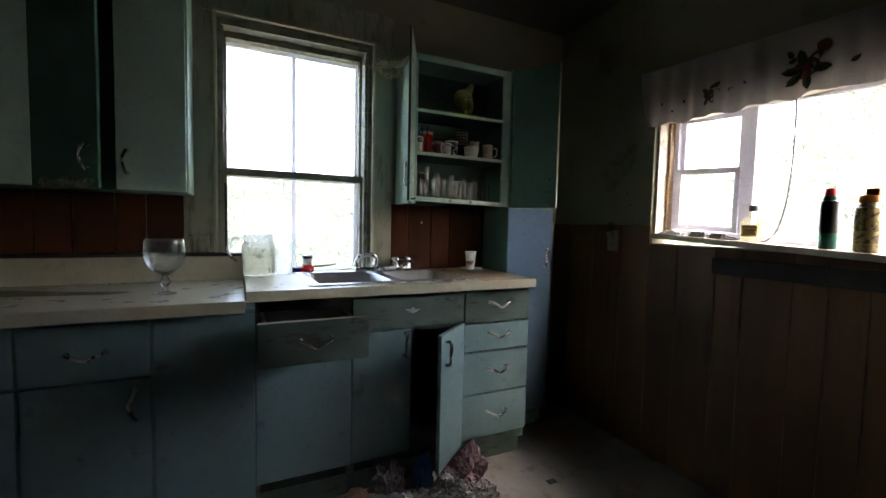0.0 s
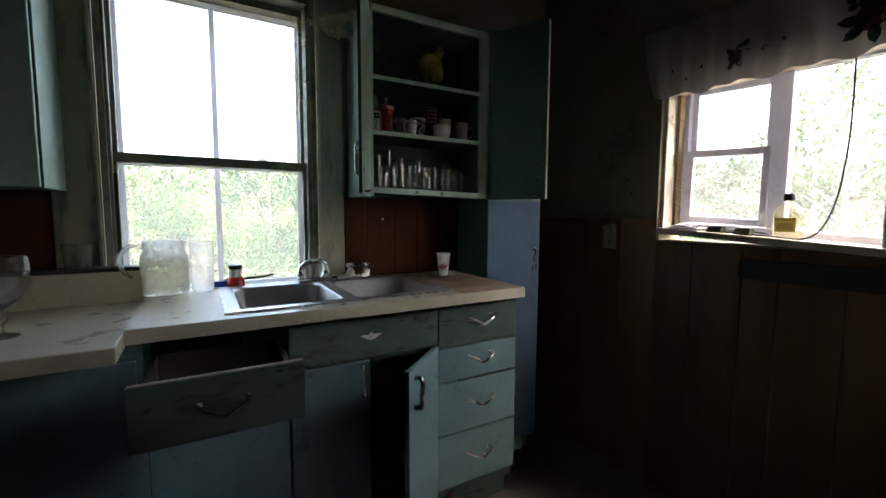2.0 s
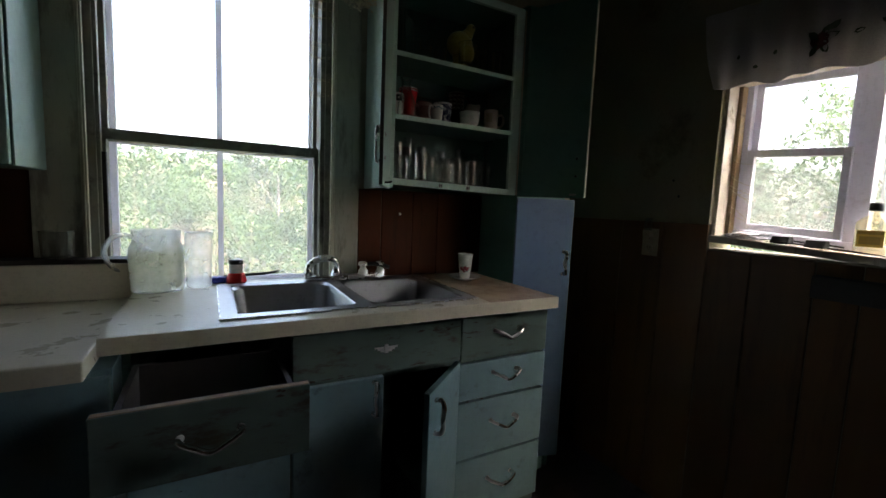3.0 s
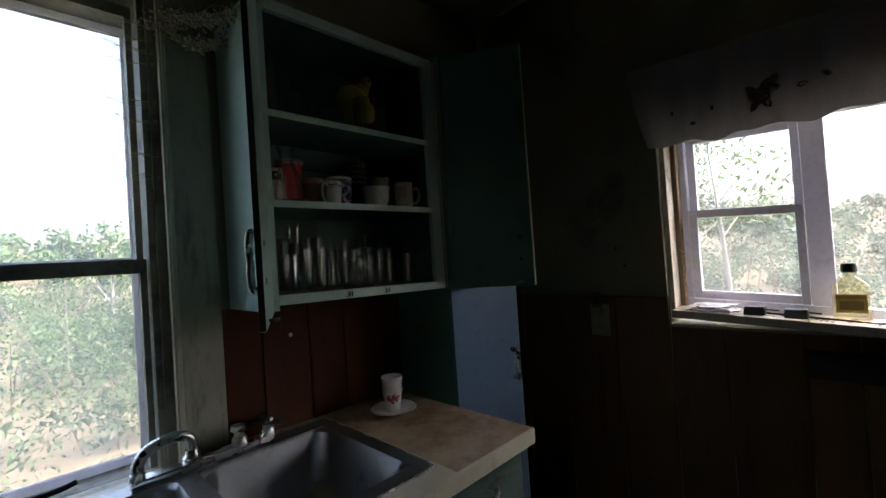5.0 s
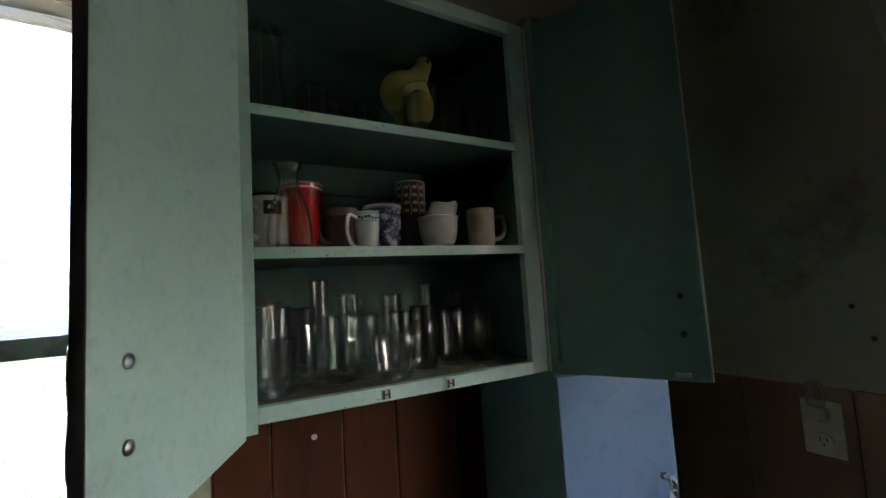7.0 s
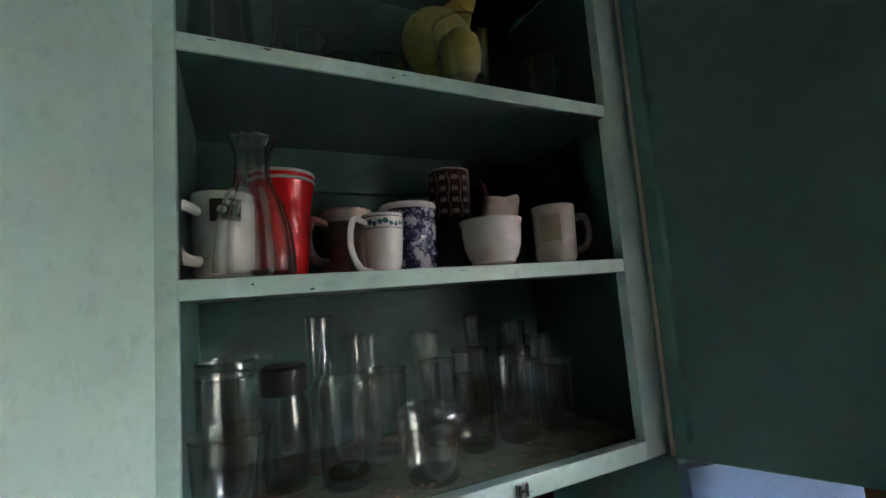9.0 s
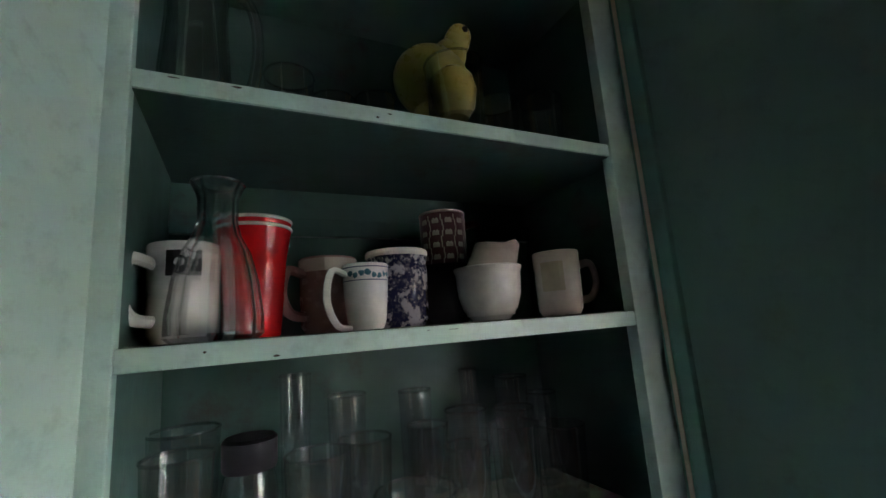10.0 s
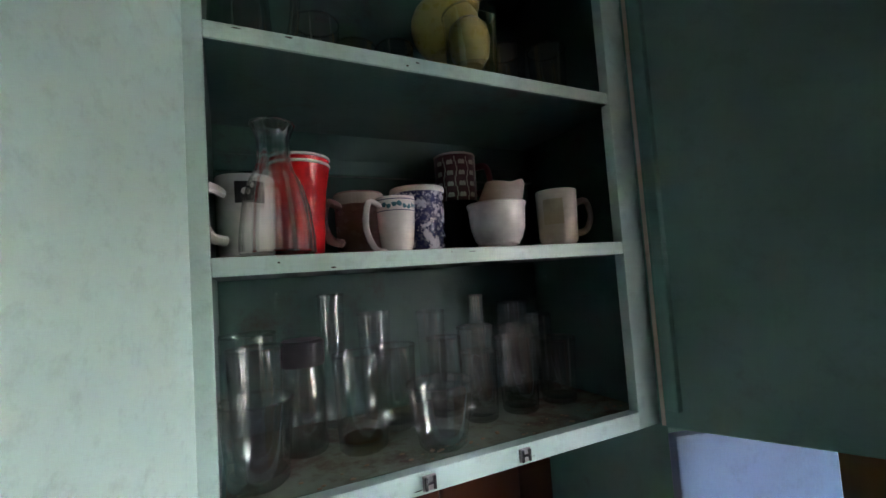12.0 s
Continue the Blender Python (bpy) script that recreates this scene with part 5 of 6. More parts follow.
part("bottle_body", lathe(hollow([(0.030, 0), (0.034, 0.004), (0.033, 0.018), (0.024, 0.036)], 0.002, 0.004), 32, None, sm), RED_PLASTIC, soap, "red base", True)
part("neck", lathe([(0.0235, 0.0362), (0.0215, 0.045), (0.0235, 0.055), (0.0225, 0.067), (0, 0.067)], 32, None, sm), WHITE_PLASTIC, soap, "white neck", True)
part("cap", lathe([(0.0225, 0.0673), (0.0245, 0.069), (0.0245, 0.080), (0.022, 0.084), (0, 0.084)], 32, None, sm), BLACK, soap, "black cap", True)
BLUE_PLASTIC = plain("blue_plastic", (0.02, 0.03, 0.26), 0.4)
brush = thing("dish_brush", (0.29, 2.30, 0.9172), "dark dish brush with blue bristles lying by the window", "brush")
part("handle", tube([(0.225, 2.308, 0.940), (0.30, 2.302, 0.944), (0.37, 2.294, 0.948), (0.405, 2.290, 0.956)], 0.006, 8, flat=0.6), BLACK, brush, "", True)
part("bristles", boxes((0.185, 0.235, 2.288, 2.328, 0.9173, 0.940), bevel=0.006), BLUE_PLASTIC, brush, "blue bristles")
# cup and saucer
CX, CY = 1.119, 2.126
single("saucer", lathe([(0, 0.0), (0.035, 0.0), (0.04, 0.003), (0.068, 0.013), (0.070, 0.0145), (0.067, 0.016), (0.040, 0.0065), (0, 0.006)], 40, None, placed(CX, CY, 0.9177)), CHINA, "pale saucer on the stained counter", "saucer", (CX, CY, 0.9177), True)
cup = thing("cup", (CX, CY, 0.9239), "tall white china cup with red flowers on a saucer", "cup")
cm = placed(CX, CY, 0.9239) @ Matrix.Diagonal((1, 1, 0.83, 1))
part("body", lathe(hollow([(0.019, 0), (0.021, 0.003), (0.026, 0.05), (0.030, 0.1), (0.033, 0.122)], 0.0028, 0.006), 40, None, cm), CHINA, cup, "", True)
bm = bmesh.new()
for a, zz, r in ((205, 0.052, 0.007), (222, 0.046, 0.009), (238, 0.058, 0.007), (252, 0.048, 0.008), (268, 0.056, 0.006), (232, 0.036, 0.005)):
    decal(blob(r, 10, 0.35), 0.0262 + (zz - 0.05) * 0.08, zz, a, cm, bm, 0.0008)
part("flowers", bm, ROSE_INK, cup, "red flower print")
bm = bmesh.new()
for a, zz, r in ((213, 0.062, 0.004), (246, 0.066, 0.004), (258, 0.038, 0.0045), (198, 0.042, 0.004), (276, 0.047, 0.003)):
    decal(blob(r, 8, 0.4, 0.6), 0.0264 + (zz - 0.05) * 0.08, zz, a, cm, bm, 0.0009)
part("leaves", bm, TEAL_INK, cup, "dark leaf print")
part("handle", tube([cm @ Matrix.Rotation(radians(70), 4, "Z") @ Vector(p) for p in ((0.024, 0.005, 0.03), (0.045, 0.012, 0.034), (0.052, 0.014, 0.062), (0.044, 0.012, 0.088), (0.028, 0.006, 0.092))], 0.004, 8), CHINA, cup, "", True)
# goblet and tumbler on the other counter
gob = [(0.036, 0.0), (0.0385, 0.0015), (0.034, 0.004), (0.012, 0.010), (0.008, 0.020), (0.010, 0.030), (0.0185, 0.041), (0.0185, 0.047), (0.010, 0.058), (0.009, 0.066), (0.022, 0.074), (0.050, 0.098), (0.063, 0.130), (0.0645, 0.160), (0.061, 0.196)]
single("goblet", lathe([(0, 0.0)] + gob + [(0.0592, 0.197), (0.0585, 0.196), (0.0622, 0.160), (0.0605, 0.130), (0.048, 0.100), (0.021, 0.078), (0, 0.075)], 48, None, placed(-0.288, 1.862, 0.9012)), THICK_GLASS, "large clear glass goblet with a ball stem on the worktop", "goblet", (-0.288, 1.862, 0.9012), True)
tumbler(-0.205, 2.243, 1.0222, 0.040, 0.036, 0.080, "short cut-glass tumbler on the dark ledge", ribs=14, group="glasses on the counter")
# things in the open drawer
for k, (x, y, a) in enumerate(((0.07, 1.62, 80), (0.12, 1.66, 100), (0.20, 1.60, 60), (0.26, 1.68, 95))):
    d = Vector((math.cos(radians(a)), math.sin(radians(a)), 0))
    p = Vector((x, y, 0.7345))
    bm = tube([p - d * 0.07, p, p + d * 0.05], 0.0035, 6, flat=0.5)
    egg(bm, p + d * 0.068, 0.016, 0.016, 0.004)
    single("spoon", bm, STEEL, "tarnished spoon lying in the open drawer", "spoon", tuple(p), True, "cutlery in the drawer")

# ---- on the window sill ----
def sill_z(y):
    return 1.1532 + 0.055 * (y - 1.53)


LABEL_YELLOW = plain("yellow_label", (0.50, 0.38, 0.10), 0.5)
CLEAR_PLASTIC = clear_glass("clear_plastic_bottle", (0.95, 0.93, 0.80), 0.08)
BX, BY = 1.925, 1.122
bz = sill_z(BY)
bottle = thing("mouthwash_bottle", (BX, BY, bz), "square clear bottle with yellow label and black cap on the sill", "bottle")
bm = bmesh.new()
loft(bm, [rounded_ring(BX, BY, 0.020, 0.036, 0.008, bz), rounded_ring(BX, BY, 0.022, 0.039, 0.010, bz + 0.004), rounded_ring(BX, BY, 0.022, 0.039, 0.010, bz + 0.092),
          rounded_ring(BX, BY, 0.016, 0.026, 0.010, bz + 0.108), rounded_ring(BX, BY, 0.012, 0.013, 0.009, bz + 0.116), rounded_ring(BX, BY, 0.011, 0.012, 0.009, bz + 0.128)])
bm.faces.new([v for v in bm.verts if abs(v.co.z - bz) < 1e-6][::-1])
part("bottle_body", bm, CLEAR_PLASTIC, bottle, "", True)
part("cap", lathe([(0.0155, 0.1283), (0.0165, 0.130), (0.0165, 0.150), (0.0145, 0.153), (0, 0.153)], 24, None, placed(BX, BY, bz), 12, 0.02), BLACK, bottle, "black cap", True)
lab = part("label", boxes((BX - 0.0228, BX - 0.0222, BY - 0.031, BY + 0.031, bz + 0.02, bz + 0.070)), LABEL_YELLOW, bottle, "yellow and black paper label")
part("label_bars", boxes((BX - 0.0233, BX - 0.0229, BY - 0.029, BY + 0.029, bz + 0.058, bz + 0.067), (BX - 0.0233, BX - 0.0229, BY - 0.024, BY + 0.024, bz + 0.028, bz + 0.052)), plain("label_print", (0.26, 0.20, 0.06), 0.6), lab)
GREEN_CAN = plain("dark_green_can", (0.01, 0.11, 0.08), 0.3, 0.2)
DARK_CAN = plain("black_can_print", (0.015, 0.017, 0.018), 0.3, 0.2)
GREY_CAN = surface("scuffed_yellow_can", (0.62, 0.50, 0.22), (0.50, 0.42, 0.22), (0.07, 0.06, 0.05), 0.35, metal=0.5, stain_scale=60, stain_from=0.48, stain_to=0.56)
ORANGE = plain("orange_plastic", (0.80, 0.30, 0.03), 0.35)


def spray_can(x, y, r, h, body, band_m, cap_m, label, trigger):
    z = sill_z(y)
    t = thing("spray_can", (x, y, z), label, "spray can", "cans on the sill")
    m = placed(x, y, z)
    part("can_body", lathe([(0, 0.002), (r * 0.92, 0), (r, 0.003), (r, h * 0.90), (r * 0.93, h * 0.93), (r * 0.7, h), (0, h)], 32, None, m), body, t, "", True)
    part("can_band", lathe([(r + 0.0004, h * 0.30), (r + 0.0008, h * 0.302), (r + 0.0008, h * 0.885), (r + 0.0004, h * 0.888)], 32, None, m), band_m, t, "printed wrap", True)
    part("seam", lathe([(r, h * 0.895), (r + 0.0015, h * 0.90), (r * 0.96, h * 0.915)], 32, None, m), STEEL, t, "", True)
    if trigger:
        bm = lathe([(r * 0.78, h + 0.0003), (r * 0.82, h + 0.004), (r * 0.7, h + 0.025), (0, h + 0.03)], 24, None, m)
        box(bm, x - 0.016, x + 0.008, y - 0.03, y + 0.004, z + h + 0.022, z + h + 0.048, 0.004)
        part("trigger_cap", bm, cap_m, t, "orange trigger cap", True)
    else:
        part("cap", lathe([(r * 0.60, h + 0.0003), (r * 0.62, h + 0.003), (r * 0.60, h + 0.022), (r * 0.5, h + 0.026), (0, h + 0.026)], 24, None, m), cap_m, t, "red cap", True)


spray_can(1.882, 0.846, 0.0265, 0.193, GREEN_CAN, DARK_CAN, plain("red_cap_plastic", (0.62, 0.02, 0.05), 0.3), "dark green spray can with a red cap", False)
spray_can(1.882, 0.742, 0.033, 0.170, GREY_CAN, GREY_CAN, ORANGE, "scuffed yellowish spray can with an orange trigger", True)
for y in (1.330, 1.235):
    z = sill_z(y)
    bm = boxes((1.850, 1.895, y - 0.026, y + 0.026, z, z + 0.024), bevel=0.004)
    for v in bm.verts:
        if v.co.x < 1.86 and v.co.z > z + 0.012:
            v.co.x += 0.012
    tube([(1.895, y, z + 0.012), (1.915, y - 0.01, z + 0.010), (1.93, y - 0.05, z + 0.005)], 0.0025, 6, bm)
    single("power_adapter", bm, BLACK, "small black power adapter lying on the sill", "adapter", (1.87, y, z), False, "adapters on the sill")
cord = tube([(1.835, 0.952, 1.700), (1.836, 0.950, 1.58), (1.838, 0.951, 1.46), (1.842, 0.958, 1.36), (1.85, 0.975, 1.25), (1.865, 1.01, 1.165), (1.875, 1.06, sill_z(1.06) + 0.003), (1.88, 1.14, sill_z(1.14) + 0.0025), (1.885, 1.23, sill_z(1.23) + 0.003), (1.90, 1.32, sill_z(1.32) + 0.003)], 0.0028, 6)
single("hanging_wire", cord, BLACK, "thin black cord hanging from the curtain to the sill", "wire", (1.835, 0.952, 1.15), True)
FILM = plain("cloudy_plastic_film", (0.78, 0.76, 0.80), 0.3, 0.0, 0.35)


def crumple(name, at, sx, sy, sz, material, label, category, seed, rough=0.5, sub=4, group=""):
    """A crumpled bag: a ball pressed out of shape by sharp folds, flat underneath."""
    bm = bmesh.new()
    bmesh.ops.create_icosphere(bm, subdivisions=sub, radius=1.0)
    r = random.Random(int(seed * 10))
    folds = [(Vector((r.gauss(0, 1), r.gauss(0, 1), r.gauss(0, 1))).normalized(), r.uniform(0.88, 1.4)) for _ in range(34)]
    for v in bm.verts:
        d = v.co.normalized()
        f = min([far / d.dot(way) for way, far in folds if d.dot(way) > 0.2] + [1.55])
        f *= 1 + rough * (0.45 * noise.noise(d * 2.6 + Vector((seed, 0, 0))) - 0.5 * abs(noise.noise(d * 5.5 + Vector((0, seed, 0)))) + 0.14 * noise.noise(d * 15 + Vector((seed, seed, 0))))
        v.co = Vector((d.x * f * sx, d.y * f * sy, max(d.z * f * sz, -0.25 * sz)))
    low = min(v.co.z for v in bm.verts)
    bmesh.ops.translate(bm, vec=Vector(at) - Vector((0, 0, low)), verts=bm.verts)
    return single(name, bm, material, label, category, at, True, group)


crumple("plastic_film", (1.872, 1.455, sill_z(1.455)), 0.04, 0.065, 0.018, FILM, "crumpled cloudy plastic film on the sill corner", "plastic", 3.0, 0.6)
bm = bmesh.new()
for _ in range(150):
    y = random.uniform(0.75, 1.51)
    bmesh.ops.create_icosphere(bm, subdivisions=1, radius=random.uniform(0.001, 0.0035), matrix=Matrix.Translation((random.uniform(1.83, 1.955), y, sill_z(y) + 0.0005)) @ Matrix.Diagonal((1.5, 1.2, 0.5, 1)))
single("sill_debris", bm, WOOD_EDGE, "dead insects and flakes scattered on the sill", "debris", (1.89, 1.2, 1.13), kind="stuff")

# ---- curtain valance ----
m, n, l, p = nodes_of("printed_cotton")
CLOTH = m
col = blend(n, l, ramp(n, l, noise_node(n, l, 6, 4), 0.35, 0.7), (0.62, 0.60, 0.59), (0.52, 0.50, 0.48))
col = blend(n, l, ramp(n, l, noise_node(n, l, 500, 2), 0.45, 0.6), col, (0.42, 0.40, 0.40))
l.new(col, p.inputs["Base Color"])
p.inputs["Roughness"].default_value = 0.9
tr = n.new("ShaderNodeBsdfTranslucent")
l.new(col, tr.inputs["Color"])
mx = n.new("ShaderNodeMixShader")
mx.inputs["Fac"].default_value = 0.55
l.new(p.outputs["BSDF"], mx.inputs[1])
l.new(tr.outputs["BSDF"], mx.inputs[2])
l.new(mx.outputs["Shader"], n["Material Output"].inputs["Surface"])


def cloth_x(y, f):
    """Where the cloth hangs; f: 0 at the hem, 1 at the rod."""
    fold = 0.5 + 0.5 * noise.noise(Vector((y * 9, f * 0.8, 4.0)))
    return 1.806 + (0.010 * (1 - f) + 0.005) * math.sin(y * 74 + 3 * noise.noise(Vector((y * 4, 0, 0)))) * fold + 0.010 * noise.noise(Vector((y * 3, f * 2, 9.0)))


def hem_z(y):
    return 1.676 + 0.006 * math.sin(y * 31) + 0.004 * math.sin(y * 57 + 1) + 0.012 * (y - 1.2) * 0.5 + (0.03 * max(0, (y - 1.53) / 0.09))


def top_z(y):
    return 1.955 + 0.05 * (y - 1.6)


VY0, VY1 = 0.48, 1.625
bm = bmesh.new()
ny, nz = 220, 14


def cloth_y(i, f):
    """The cloth's end draws in towards the hem."""
    y = VY0 + (VY1 - VY0) * i / ny
    return y - 0.055 * (1 - f) ** 1.3 * max(0.0, (y - 1.3) / (VY1 - 1.3)) ** 2


grid = [[bm.verts.new((cloth_x(cloth_y(i, j / nz), j / nz), cloth_y(i, j / nz), hem_z(cloth_y(i, j / nz)) * (1 - j / nz) + top_z(cloth_y(i, j / nz)) * j / nz)) for i in range(ny + 1)] for j in range(nz + 1)]
for j in range(nz):
    for i in range(ny):
        bm.faces.new((grid[j][i], grid[j][i + 1], grid[j + 1][i + 1], grid[j + 1][i]))
made = bmesh.ops.extrude_face_region(bm, geom=list(bm.faces))["geom"]
bmesh.ops.translate(bm, vec=(0.0012, 0, 0), verts=[e for e in made if isinstance(e, bmesh.types.BMVert)])
valance = thing("valance", (1.806, 0.7, 1.67), "off-white cotton valance printed with dark roses, gathered on a rod", "curtain")
part("cloth", bm, CLOTH, valance, "", True)
part("hem", tube([(cloth_x(y, 0) - 0.0005, y, hem_z(y)) for y in np.linspace(VY0, VY1 - 0.057, 180)], 0.0016, 5, smooth=1), CLOTH, valance)
part("rod", tube([(1.812, VY0 - 0.03, top_z(VY0)), (1.812, 0.9, top_z(0.9) + 0.001), (1.816, VY1 - 0.060, top_z(VY1) - 0.006), (1.850, VY1 - 0.054, top_z(VY1) - 0.006), (1.8625, VY1 - 0.054, top_z(VY1) - 0.006)], 0.005, 8), CREAM, valance, "thin curtain rod", True)
LEAF_INK = plain("dark_leaf_print", (0.055, 0.08, 0.045), 0.9)
DARK_ROSE = plain("dark_rose_print", (0.13, 0.04, 0.042), 0.9)
MUTED_ROSE = plain("muted_rose_print", (0.20, 0.06, 0.055), 0.9)


def print_on_cloth(points, y0, z0, bm, lift=0.0014):
    vs, f = [], lambda y, z: max(0, min(1, (z - hem_z(y)) / (top_z(y) - hem_z(y))))
    for u, v in points:
        y, z = y0 + u, z0 + v
        vs.append(bm.verts.new((cloth_x(y, f(y, z)) - lift, y, z)))
    c = bm.verts.new((cloth_x(y0, f(y0, z0)) - lift - 0.001, y0, z0))
    for i in range(len(vs)):
        bm.faces.new((vs[i], vs[(i + 1) % len(vs)], c))
    return bm


def turned(points, a):
    c, s = math.cos(radians(a)), math.sin(radians(a))
    return [(u * c - v * s, u * s + v * c) for u, v in points]


def leaf_shape(length, width):
    return [(0, 0), (length * 0.3, width * 0.5), (length * 0.65, width * 0.42), (length, 0), (length * 0.65, -width * 0.42), (length * 0.3, -width * 0.5)]


def rose(y, z, r, leaf_count, start):
    bm = bmesh.new()
    for k in range(leaf_count):
        a = start + 360 * k / leaf_count + random.uniform(-18, 18)
        off = turned([(r * 0.7, 0)], a)[0]
        print_on_cloth([(u + off[0], v + off[1]) for u, v in turned(leaf_shape(r * 1.25, r * 0.8), a)], y, z, bm, 0.0014)
    part("leaf_print", bm, LEAF_INK, valance, "dark leaf print")
    part("rose_print", print_on_cloth(blob(r, 14, 0.16), y, z, bmesh.new(), 0.0020), DARK_ROSE, valance, "dark rose print")
    bm = bmesh.new()
    for k in range(5):
        a = k * 72 + 20
        off = turned([(r * 0.45, 0)], a)[0]
        print_on_cloth([(u + off[0], v + off[1]) for u, v in blob(r * 0.27, 7, 0.3)], y, z, bm, 0.0028)
    part("petal_print", bm, MUTED_ROSE, valance, "muted red petals")


def sprig(y, z, length, a):
    part("leaf_print", print_on_cloth(turned(leaf_shape(length, length * 0.55), a), y, z, bmesh.new()), LEAF_INK, valance, "small dark leaf print")


rose(1.268, 1.765, 0.024, 5, 30)
rose(0.915, 1.765, 0.040, 6, 80)
part("bud_print", print_on_cloth(blob(0.020, 12, 0.15), 0.862, 1.832, bmesh.new(), 0.002), DARK_ROSE, valance, "dark rosebud print")
for y, z, length, a in ((1.247, 1.79, 0.034, 130), (1.49, 1.768, 0.016, 90), (1.445, 1.735, 0.022, 200), (1.385, 1.757, 0.018, 100), (1.19, 1.765, 0.026, 170), (1.12, 1.775, 0.022, 40),
                        (0.955, 1.815, 0.035, 60), (0.97, 1.80, 0.03, 150), (0.79, 1.752, 0.034, 150), (0.70, 1.757, 0.034, 190), (0.60, 1.76, 0.025, 40)):
    sprig(y, z, length, a)

# ---- east wall fittings ----
structure("trim_3", boxes((1.850, 1.8645, 1.5605, 1.632, 1.195, 1.96), bevel=0.002), PLASTER, "flat board beside the window, painted like the wall", "trim")
# Dark slab covering the dark area below the sill.
structure("trim_2", boxes((1.812, 1.852, 0.45, 1.216, 0.985, 1.055), bevel=0.004), DARK, "dark slab under the window sill", "trim")
out = thing("wall_outlet", (1.852, 1.797, 1.10), "yellowed double wall outlet on the panelling", "outlet")
IVORY = plain("yellowed_ivory_plastic", (0.55, 0.48, 0.30), 0.4)
plate = part("plate", boxes((1.8465, 1.8522, 1.761, 1.833, 1.045, 1.162), bevel=0.002), IVORY, out)
for z in (1.078, 1.128):
    s = part("socket", lathe([(0, 0.004), (0.0155, 0.0035), (0.017, 0)], 24, None, placed(1.8463, 1.797, z) @ Matrix.Rotation(radians(-90), 4, "Y")), IVORY, plate, "", True)
    part("slots", boxes((1.8415, 1.8424, 1.790, 1.792, z - 0.002, z + 0.007), (1.8415, 1.8424, 1.802, 1.804, z - 0.002, z + 0.007), (1.8415, 1.8424, 1.7955, 1.7985, z - 0.010, z - 0.006)), BLACK, s)
night = thing("night_light", (1.840, 1.797, 1.145), "small clear plug-in night light in the outlet", "night light")
part("base", boxes((1.815, 1.8405, 1.780, 1.814, 1.128, 1.152), bevel=0.004), IVORY, night)
part("shade", lathe(hollow([(0.010, 0.0), (0.017, 0.008), (0.019, 0.03), (0.014, 0.05), (0.008, 0.055)], 0.0015, 0.003), 24, None, placed(1.828, 1.797, 1.1523)), GLASS, night, "clear plastic shade", True)

# Small white knob on the boards under the cupboard.
single("white_knob", lathe([(0, 0.010), (0.0045, 0.009), (0.006, 0.005), (0.004, 0.001), (0.003, 0)], 16, None, placed(0.884, 2.2872, 1.180) @ Matrix.Rotation(radians(90), 4, "X")), WHITE_PLASTIC, "small white knob on red-brown boards", "pin", (0.884, 2.2872, 1.180), True)
for y, z in ((1.728, 1.365), (1.632, 1.66), (1.70, 1.30)):
    single("nail_head", lathe([(0, 0.002), (0.004, 0.0015), (0.005, 0)], 10, None, placed(1.8648, y, z) @ Matrix.Rotation(radians(-90), 4, "Y")), BLACK, "dark nail head in the plaster", "nail", (1.8648, y, z), True, "nails in the plaster")

# ---- rubbish on the floor ----
BAG = plain("clear_cellophane", (0.38, 0.36, 0.39), 0.10, 0.0, 0.6)
BAG_PINK = plain("pink_wrapper", (0.24, 0.14, 0.18), 0.12, 0.0, 0.35)
BAG_BLUE = plain("blue_wrapper", (0.05, 0.13, 0.40), 0.25)
BAG_BROWN = plain("brown_wrapper", (0.22, 0.10, 0.06), 0.3)
for at, size, mat, label, seed in (((0.872, 1.70, 0.0), (0.095, 0.085, 0.105), BAG_PINK, "crumpled pinkish plastic bag on the floor", 1.0), ((0.76, 1.63, 0.0), (0.09, 0.08, 0.07), BAG, "crumpled clear cellophane on the floor", 2.2),
                                   ((0.515, 1.705, 0.0), (0.07, 0.06, 0.14), BAG, "crumpled clear cellophane on the floor", 5.1), ((0.36, 1.66, 0.0), (0.13, 0.09, 0.06), BAG_BROWN, "crumpled brown wrapper on the floor", 6.4),
                                   ((0.685, 1.735, 0.0), (0.045, 0.03, 0.11), BAG_BLUE, "blue wrapper standing against the cabinet", 8.0), ((0.88, 1.57, 0.0), (0.085, 0.06, 0.05), BAG, "crumpled clear cellophane on the floor", 9.3),
                                   ((0.60, 1.60, 0.0), (0.12, 0.08, 0.06), BAG, "crumpled clear cellophane on the floor", 11.7), ((0.47, 1.60, 0.0), (0.11, 0.07, 0.075), BAG, "crumpled clear cellophane on the floor", 12.9)):
    crumple("crumpled_bag", at, *size, mat, label, "rubbish", seed, 0.55, 5, "rubbish by the sink")
bm = bmesh.new()
for _ in range(140):
    x, y = random.uniform(0.2, 1.7), random.uniform(1.0, 1.75)
    bmesh.ops.create_icosphere(bm, subdivisions=1, radius=random.uniform(0.001, 0.005), matrix=Matrix.Translation((x, y, 0.0008)) @ Matrix.Rotation(random.uniform(0, 3), 4, "Z") @ Matrix.Diagonal((1.8, 1, 0.35, 1)))
single("floor_grit", bm, WOOD_EDGE, "grit and paint flakes scattered over the floor", "debris", (1, 1.4, 0), kind="stuff")
single("floor_scrap", boxes((1.222, 1.268, 1.522, 1.552, 0.0004, 0.0024), bevel=0.0008), BLACK, "flat black scrap lying on the floor", "scrap", (1.245, 1.537, 0.0))

# ---- cobwebs at the window's corner ----
WEB = plain("dusty_cobweb", (0.62, 0.55, 0.37), 0.95)
bm = bmesh.new()
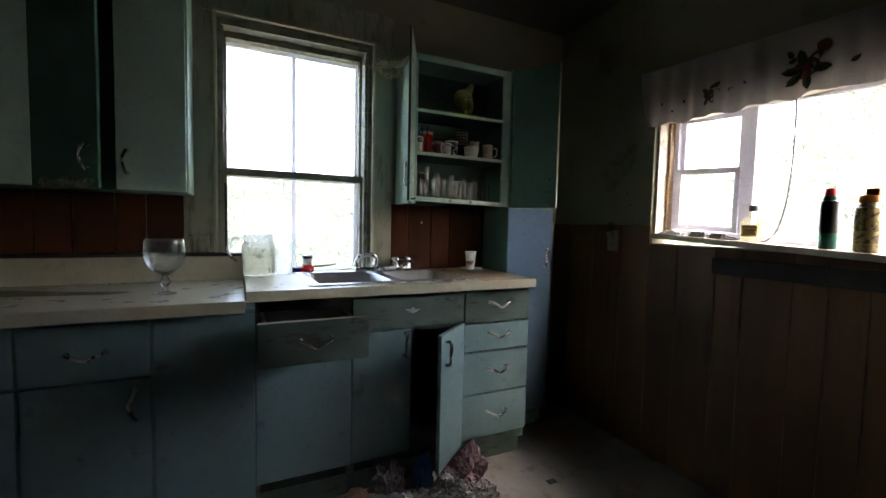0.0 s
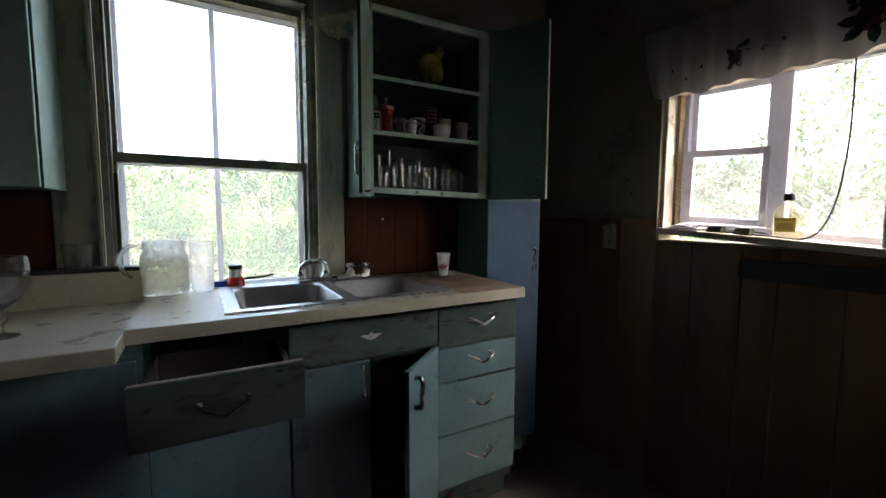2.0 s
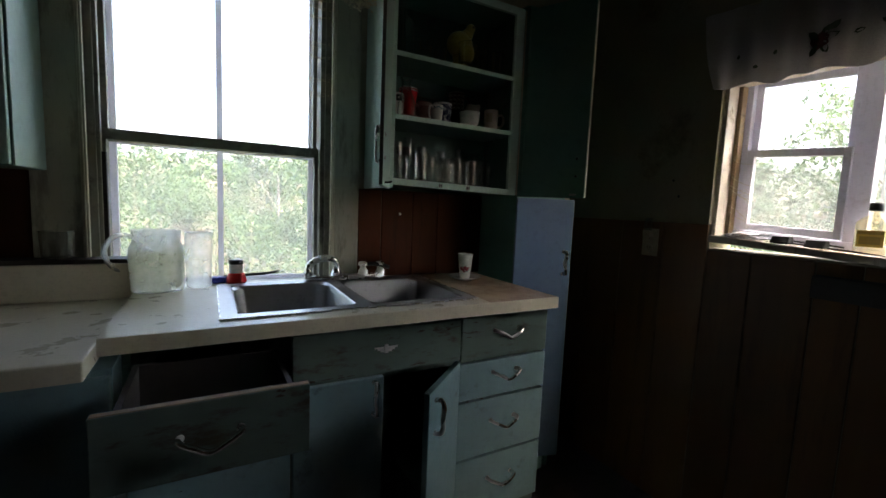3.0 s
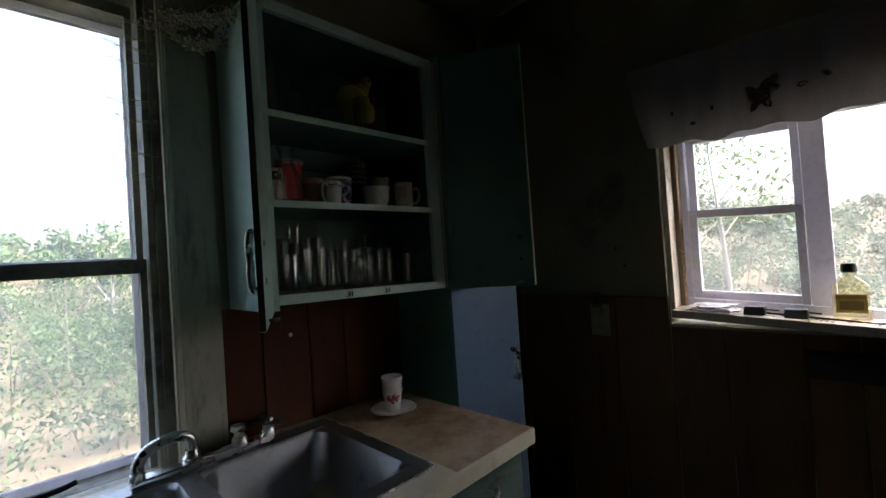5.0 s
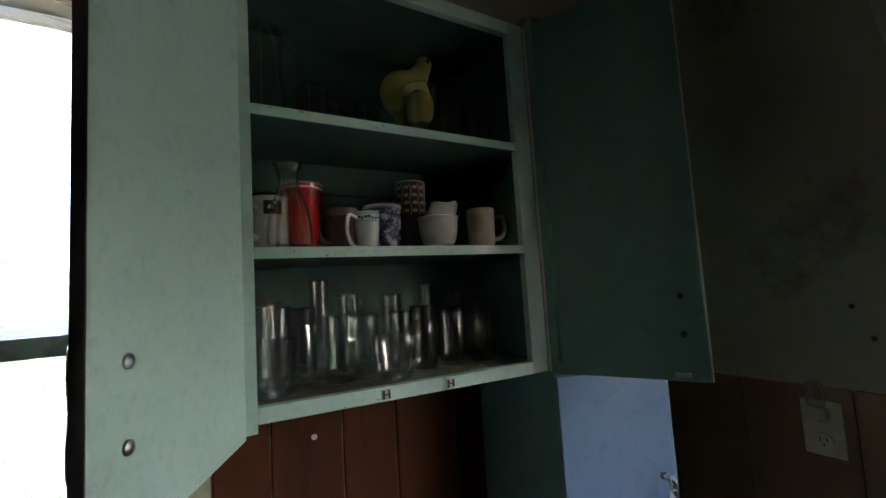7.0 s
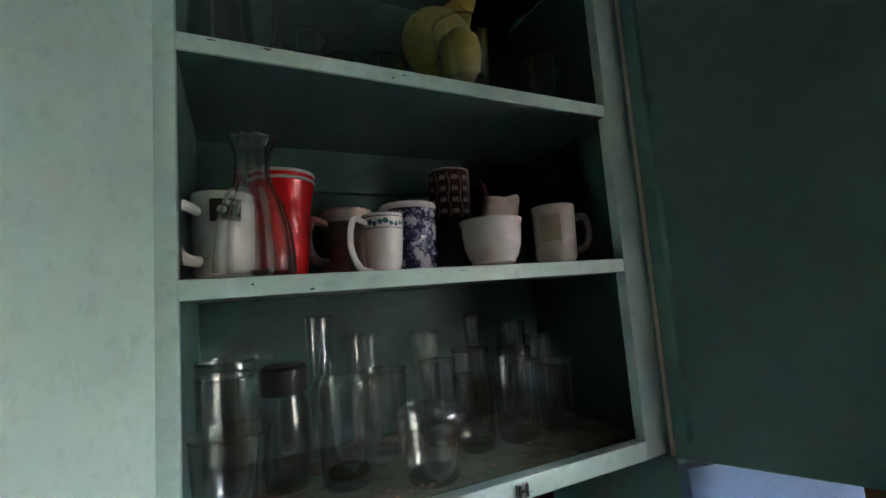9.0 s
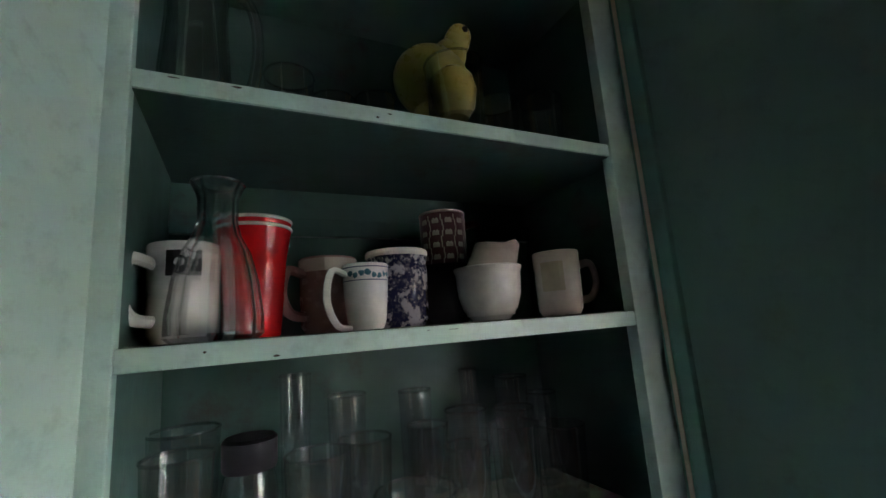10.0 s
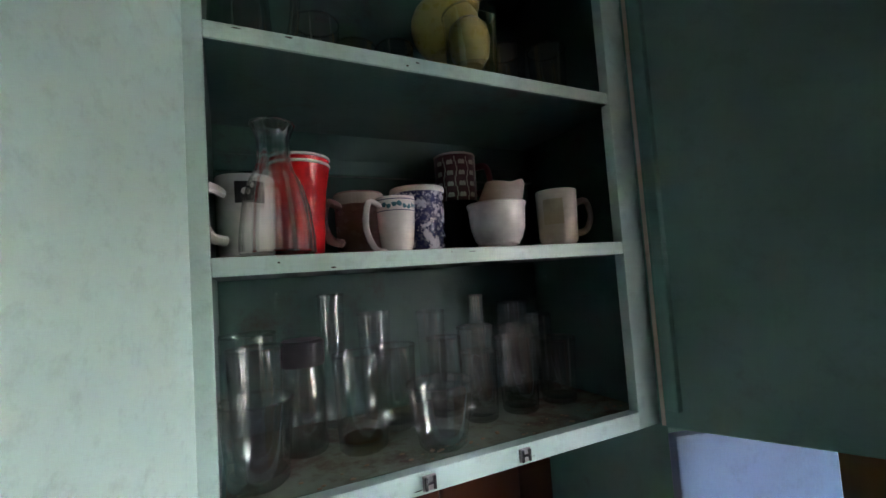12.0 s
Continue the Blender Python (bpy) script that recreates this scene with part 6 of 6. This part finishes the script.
def swag(a, b, u, drop):
    """A point on a thread that hangs between two places."""
    return a.lerp(b, u) + Vector((0, 0, -drop * (1 - (2 * u - 1) ** 2)))


SWAGS = [(Vector((0.575, 2.262, 2.010)), Vector((0.738, 2.10, 1.985)), 0.020), (Vector((0.590, 2.265, 1.985)), Vector((0.738, 2.16, 1.955)), 0.035),
         (Vector((0.610, 2.270, 2.03)), Vector((0.738, 2.06, 2.00)), 0.03), (Vector((0.56, 2.268, 1.990)), Vector((0.66, 2.262, 2.02)), 0.025)]
for k in range(26):
    a, b, drop = SWAGS[k % 4]
    shift = Vector((random.gauss(0, 0.006), random.gauss(0, 0.008), random.gauss(0, 0.008)))
    pts = [swag(a, b, u, drop * random.uniform(0.6, 1.4)) + shift * (1 - abs(2 * u - 1)) + Vector((random.gauss(0, 0.003), random.gauss(0, 0.003), random.gauss(0, 0.004))) for u in (0, 0.2, 0.4, 0.6, 0.8, 1)]
    tube(pts, random.uniform(0.0003, 0.0007), 4, bm, smooth=2)
for k in range(620):
    a, b, drop = SWAGS[k % 4]
    u = min(1.0, max(0.0, random.gauss(0.62, 0.30)))
    c0 = swag(a, b, u, drop) + Vector((random.gauss(0, 0.006), random.gauss(0, 0.008), random.gauss(0, 0.009)))
    bmesh.ops.create_icosphere(bm, subdivisions=1, radius=random.uniform(0.0015, 0.0046), matrix=Matrix.Translation(c0) @ Matrix.Rotation(random.uniform(0, 3), 4, "Y") @ Matrix.Diagonal((random.uniform(0.5, 1.8), 1, random.uniform(0.5, 1.3), 1)))
for z in (1.99, 1.96, 1.93, 1.90, 1.80, 1.76, 1.67, 1.62):
    for _ in range(5):
        tube([(0.587, 2.30, z + random.uniform(-0.01, 0.01)), (0.54, 2.315, z + random.uniform(-0.012, 0.012)), (0.485 + random.uniform(-0.02, 0.03), 2.325, z + random.uniform(-0.004, 0.02))], 0.0007, 4, bm, smooth=3)
single("cobweb", bm, WEB, "dusty yellow cobweb between casing and cupboard", "cobweb", (0.66, 2.2, 2.04), kind="stuff")
bm = bmesh.new()
for k in range(10):
    z0 = random.uniform(1.18, 1.45)
    tube([(1.89 + random.uniform(-0.02, 0.02), 1.518, z0), (1.92, 1.50, z0 - 0.02), (1.955, 1.47 + random.uniform(-0.03, 0.03), z0 - random.uniform(0.0, 0.06))], 0.0006, 4, bm, smooth=3)
single("cobweb", bm, WEB, "thin dusty cobweb in the window's corner", "cobweb", (1.92, 1.5, 1.3), kind="stuff")

# ---- boards of the panelling ----
plank_row(wall_east, PLANK, "y", EY1 + 0.001, Y1 - 0.002, X1 - 0.0125, 0.0, 1.192, 0.012, (0.18, 0.205, 0.19, 0.17))
plank_row(wall_east, PLANK, "y", Y0, EY1, X1 - 0.0125, 0.0, 1.095, 0.012, (0.115, 0.11, 0.18, 0.113, 0.184, 0.18, 0.12, 0.20))
plank_row(wall_north, RED_PLANK, "x", 0.704, 1.298, Y1 - 0.0125, 0.918, 1.276, 0.012, (0.10, 0.14, 0.12, 0.16))
plank_row(wall_north, RED_PLANK, "x", -1.2, -0.27, Y1 - 0.0125, 0.918, 1.274, 0.012, (0.14, 0.11, 0.17, 0.12))
